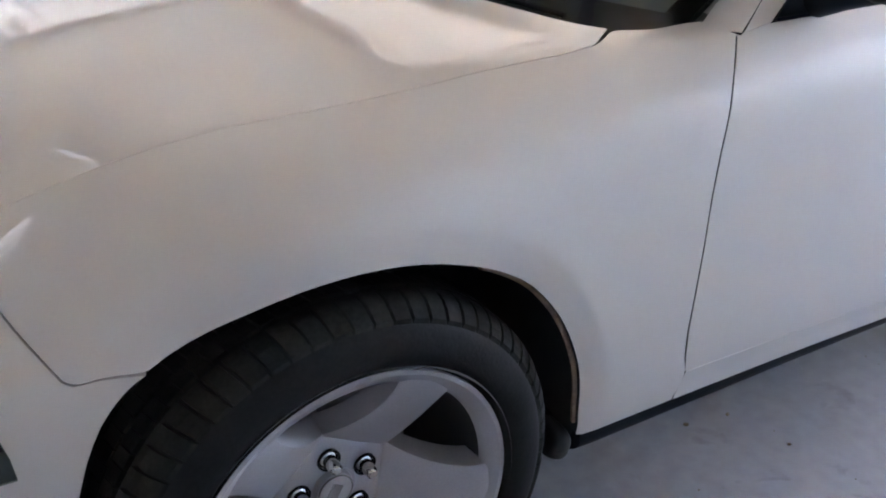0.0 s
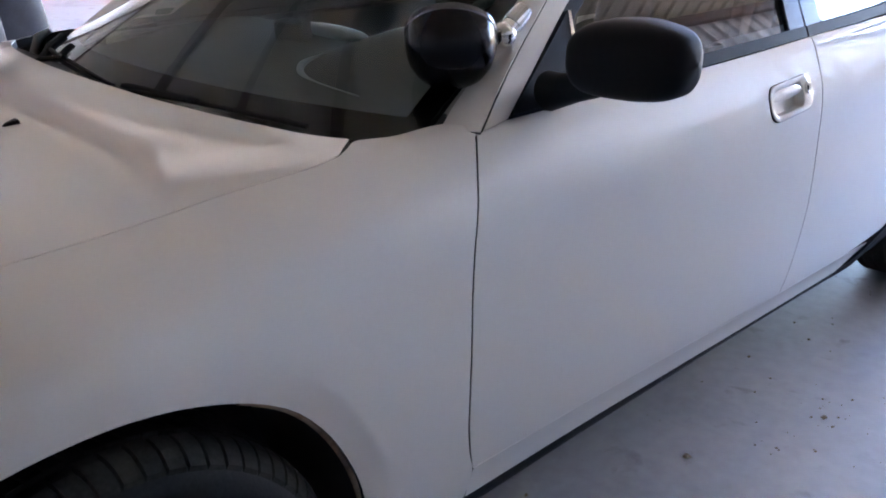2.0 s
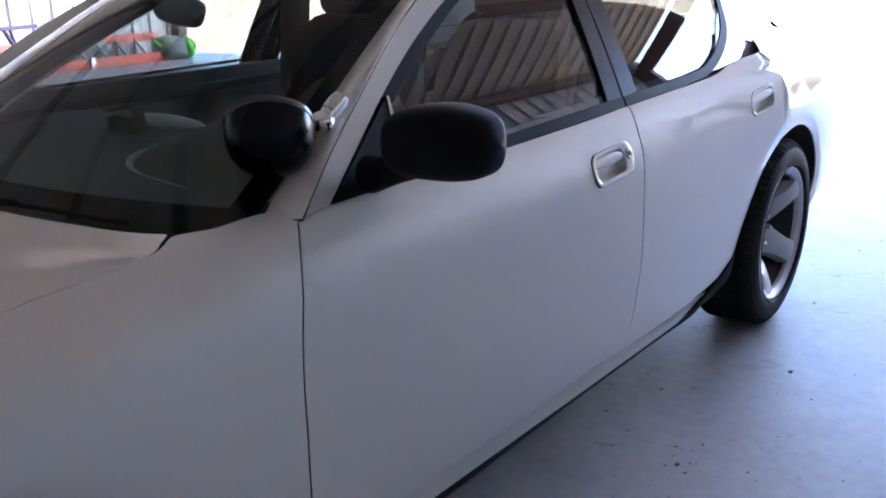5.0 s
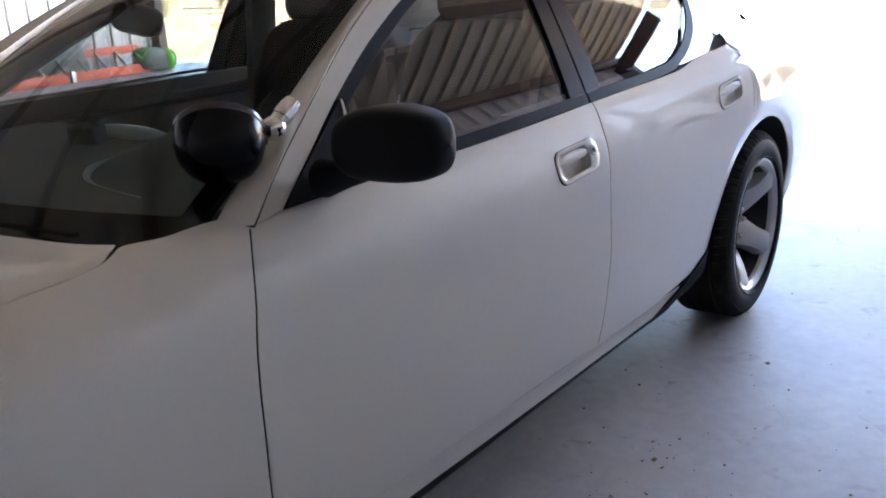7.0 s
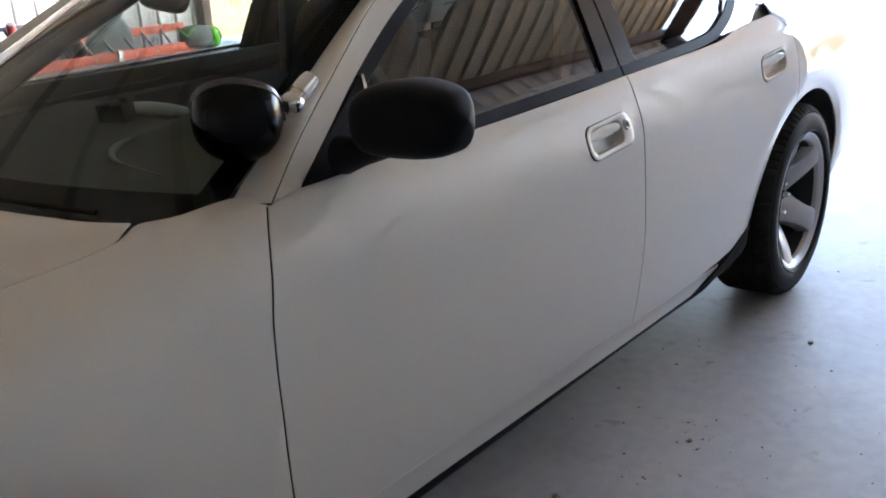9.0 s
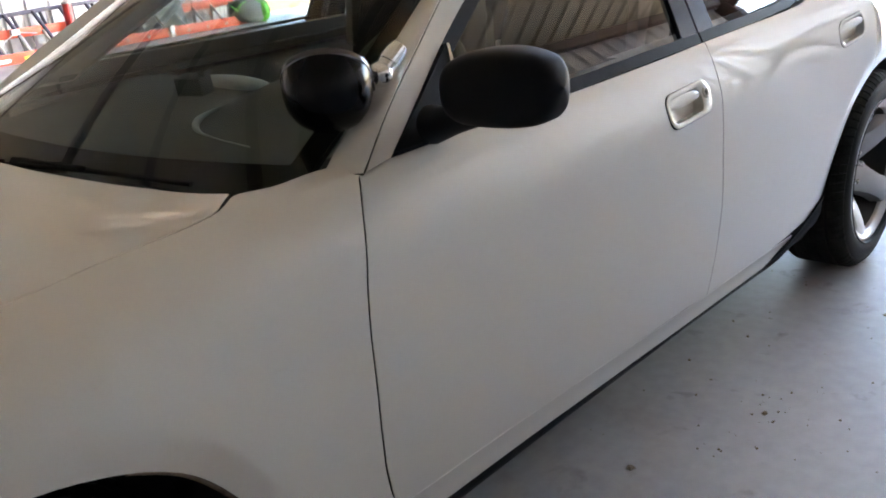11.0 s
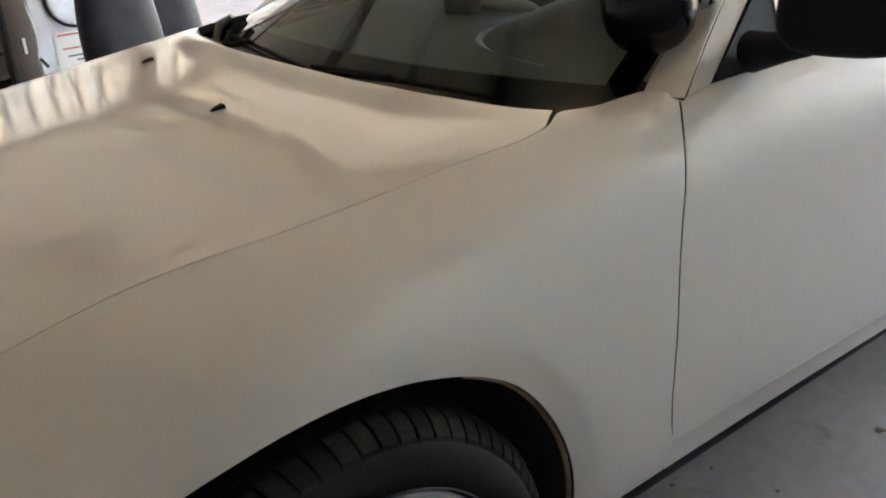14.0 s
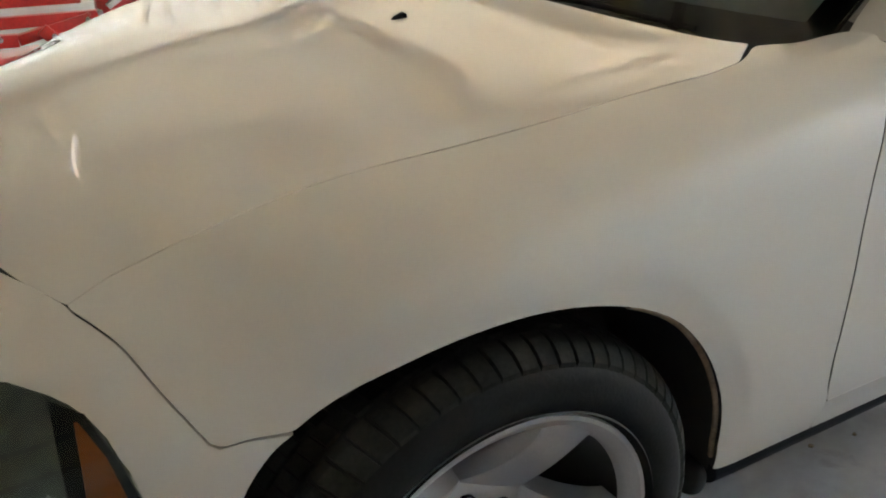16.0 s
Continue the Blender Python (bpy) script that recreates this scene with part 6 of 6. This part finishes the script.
part("handle", tube_bm(bmesh.new(), [(1.70, 5.585, 0.62), (1.70, 5.56, 0.66), (1.73, 5.56, 0.68), (1.75, 5.58, 0.64)], 0.008, 8), CHROME, ob)
ob = thing("brown_post", (1.80, 5.05, 0), "brown steel post standing behind the car", "post")
box("shaft", pose(1.63, 5.02, 0.70), (0.10, 0.10, 1.40), BROWN, ob, 0.008)
ob.matrix_basis = Matrix.Translation((1.63, 5.02, 0))
for c in ob.children:
    c.matrix_parent_inverse = ob.matrix_basis.inverted()


def floor_jack():
    """Red garage crane folded up: posts, lever bars and bolted joints."""
    ob = thing("engine_hoist", (0.05, 4.0, 0), "red steel engine hoist folded on the floor", "hoist")
    box("post", pose(0.19, 4.02, 0.28, 0, 4, 0), (0.075, 0.07, 0.50), RED, ob, 0.008)
    part("post_pin", tube_bm(bmesh.new(), [(0.215, 4.02, 0.52), (0.222, 4.02, 0.57)], 0.016, 10), GREYMETAL, ob)
    box("base_plate", pose(0.36, 4.12, 0.36, 0, -6, 0), (0.30, 0.10, 0.12), RED, ob, 0.006)
    for a, b, w in (((-0.60, 3.98, 0.37), (0.16, 3.98, 0.33), 0.055), ((-0.60, 3.96, 0.30), (-0.22, 3.96, 0.27), 0.06), ((-0.22, 3.96, 0.27), (0.12, 3.97, 0.33), 0.05), ((-0.60, 4.06, 0.45), (0.10, 4.06, 0.41), 0.05)):
        a, b = Vector(a), Vector(b)
        m = Matrix.Translation((a + b) / 2) @ (b - a).to_track_quat("X", "Z").to_matrix().to_4x4()
        box("arm", m, ((b - a).length, 0.045, w), RED, ob, 0.006)
    box("link", pose(-0.06, 3.93, 0.25, 0, 50, 0), (0.16, 0.03, 0.06), RED, ob, 0.006)
    for x, z in ((0.10, 0.325), (-0.063, 0.274), (0.16, 0.355), (-0.3, 0.29)):
        part("bolt", lathe_bm(bmesh.new(), pose(x, 3.925, z, 0, 0, -90), [(0.0, 0.02), (0.014, 0.018), (0.017, 0.010), (0.017, 0.0)], 10), CHROME, ob)
    box("ram", pose(0.265, 3.97, 0.44, 0, 40, 0), (0.13, 0.035, 0.035), ALUM, ob, 0.006)
    box("ram", pose(0.25, 3.97, 0.39, 0, -30, 0), (0.10, 0.03, 0.03), ALUM, ob, 0.006)
    bm = bmesh.new()
    box_bm(bm, pose(-0.32, 3.9, 0.17, 0, 0, 8), 0.42, 0.30, 0.09, 0.01)
    part("tray", bm, RED, ob)
    box("leg", pose(0.0, 3.9, 0.05), (1.0, 0.08, 0.10), RED, ob, 0.008)
    box("leg", pose(0.0, 4.15, 0.05), (1.0, 0.08, 0.10), RED, ob, 0.008)
    box("cross_member", pose(0.3, 4.02, 0.06), (0.08, 0.3, 0.10), RED, ob, 0.008)
    return ob


floor_jack()


# specks of grit on the slab
def grit():
    rnd = random.Random(11)
    v, f = [], []
    spots = [(1.858, -0.097, 0.011), (1.441, 0.07, 0.012), (0.928, 0.273, 0.008), (2.628, -0.174, 0.010)]
    for _ in range(150):
        spots.append((rnd.uniform(0.7, 4.6), rnd.uniform(-1.1, 0.35), rnd.choice((0.002, 0.003, 0.004, 0.006))))
    for _ in range(34):
        spots.append((rnd.gauss(1.85, 0.16), rnd.gauss(-0.12, 0.10), rnd.choice((0.002, 0.003, 0.005))))
    for x, y, r in spots:
        n = len(v)
        k = 5
        a0 = rnd.uniform(0, 6)
        for h, q in ((0.0, 1.0), (r * 0.5, 0.6)):
            v += [(x + r * q * rnd.uniform(0.7, 1.3) * math.cos(a0 + 6.283 * i / k), y + r * q * rnd.uniform(0.5, 1.1) * math.sin(a0 + 6.283 * i / k), h) for i in range(k)]
        f += [tuple(n + k + i for i in range(k))] + [(n + i, n + (i + 1) % k, n + k + (i + 1) % k, n + k + i) for i in range(k)]
    return raw("floor_grit", v, f, TWIG, smooth=0)


tagged(grit(), "scattered dry leaf bits and grit on concrete", "grit", kind="stuff")


# ---- outdoors ----
def shrub(x, y, h, seed):
    rnd = random.Random(seed)
    ob = thing("shrub", (x, y, -0.05), "dry green and straw coloured desert shrub", "shrub", "shrubs on the sand")
    bm = bmesh.new()
    tips = []
    for k in range(9):
        a, r = rnd.uniform(0, 6.283), rnd.uniform(0.2, 0.75) * h
        p1 = Vector((x + 0.4 * r * math.cos(a), y + 0.4 * r * math.sin(a), -0.05 + 0.45 * h))
        p2 = Vector((x + r * math.cos(a), y + r * math.sin(a), -0.05 + rnd.uniform(0.6, 1.0) * h))
        tube_bm(bm, [(x, y, -0.1), p1, p2], [0.03 * h, 0.02 * h, 0.006 * h], 5)
        tips += [p1, p2, (p1 + p2) / 2]
    part("branches", bm, TWIG, ob)
    v, f = [], []
    for t in tips:
        for _ in range(70):
            c = t + Vector((rnd.gauss(0, 0.16), rnd.gauss(0, 0.16), rnd.gauss(0, 0.12))) * h
            d = Vector((rnd.gauss(0, 1), rnd.gauss(0, 1), rnd.gauss(0, 1))).normalized()
            e = d.orthogonal().normalized()
            s = rnd.uniform(0.02, 0.045) * h
            n = len(v)
            v += [c - d * s, c + e * s * 0.5, c + d * s, c - e * s * 0.5]
            f.append((n, n + 1, n + 2, n + 3))
    me = bpy.data.meshes.new("crown")
    me.from_pydata([tuple(q) for q in v], [], f)
    finish("crown", me, LEAF, ob, smooth=0)


for i, (x, y, h) in enumerate(((19, 24, 0.9), (21.5, 23, 1.1), (24, 27, 1.4), (18, 27, 0.8), (27, 25, 1.3), (22, 30, 1.2), (30, 33, 1.6), (16, -3.2, 1.2), (18.5, -5.5, 1.5), (21, -2.5, 1.1), (24, 1.5, 1.0), (20, -9, 1.6), (26, -6, 1.8), (31, 8, 1.5))):
    shrub(x, y, h, 40 + i)


def grass():
    rnd = random.Random(3)
    v, f = [], []
    for _ in range(9000):
        x, y = rnd.uniform(14, 40), rnd.uniform(-14, 40)
        if noise.noise(Vector((x * 0.25, y * 0.25, 0))) < 0.05:
            continue
        h, a, w = rnd.uniform(0.12, 0.40), rnd.uniform(0, 6.283), 0.02
        n = len(v)
        v += [(x - w * math.cos(a), y - w * math.sin(a), -0.06), (x + w * math.cos(a), y + w * math.sin(a), -0.06), (x + rnd.gauss(0, 0.08), y + rnd.gauss(0, 0.08), h)]
        f.append((n, n + 1, n + 2))
    return raw("dry_grass", v, f, STRAW, smooth=0)


tagged(grass(), "tufts of dry straw coloured grass", "grass", kind="stuff")
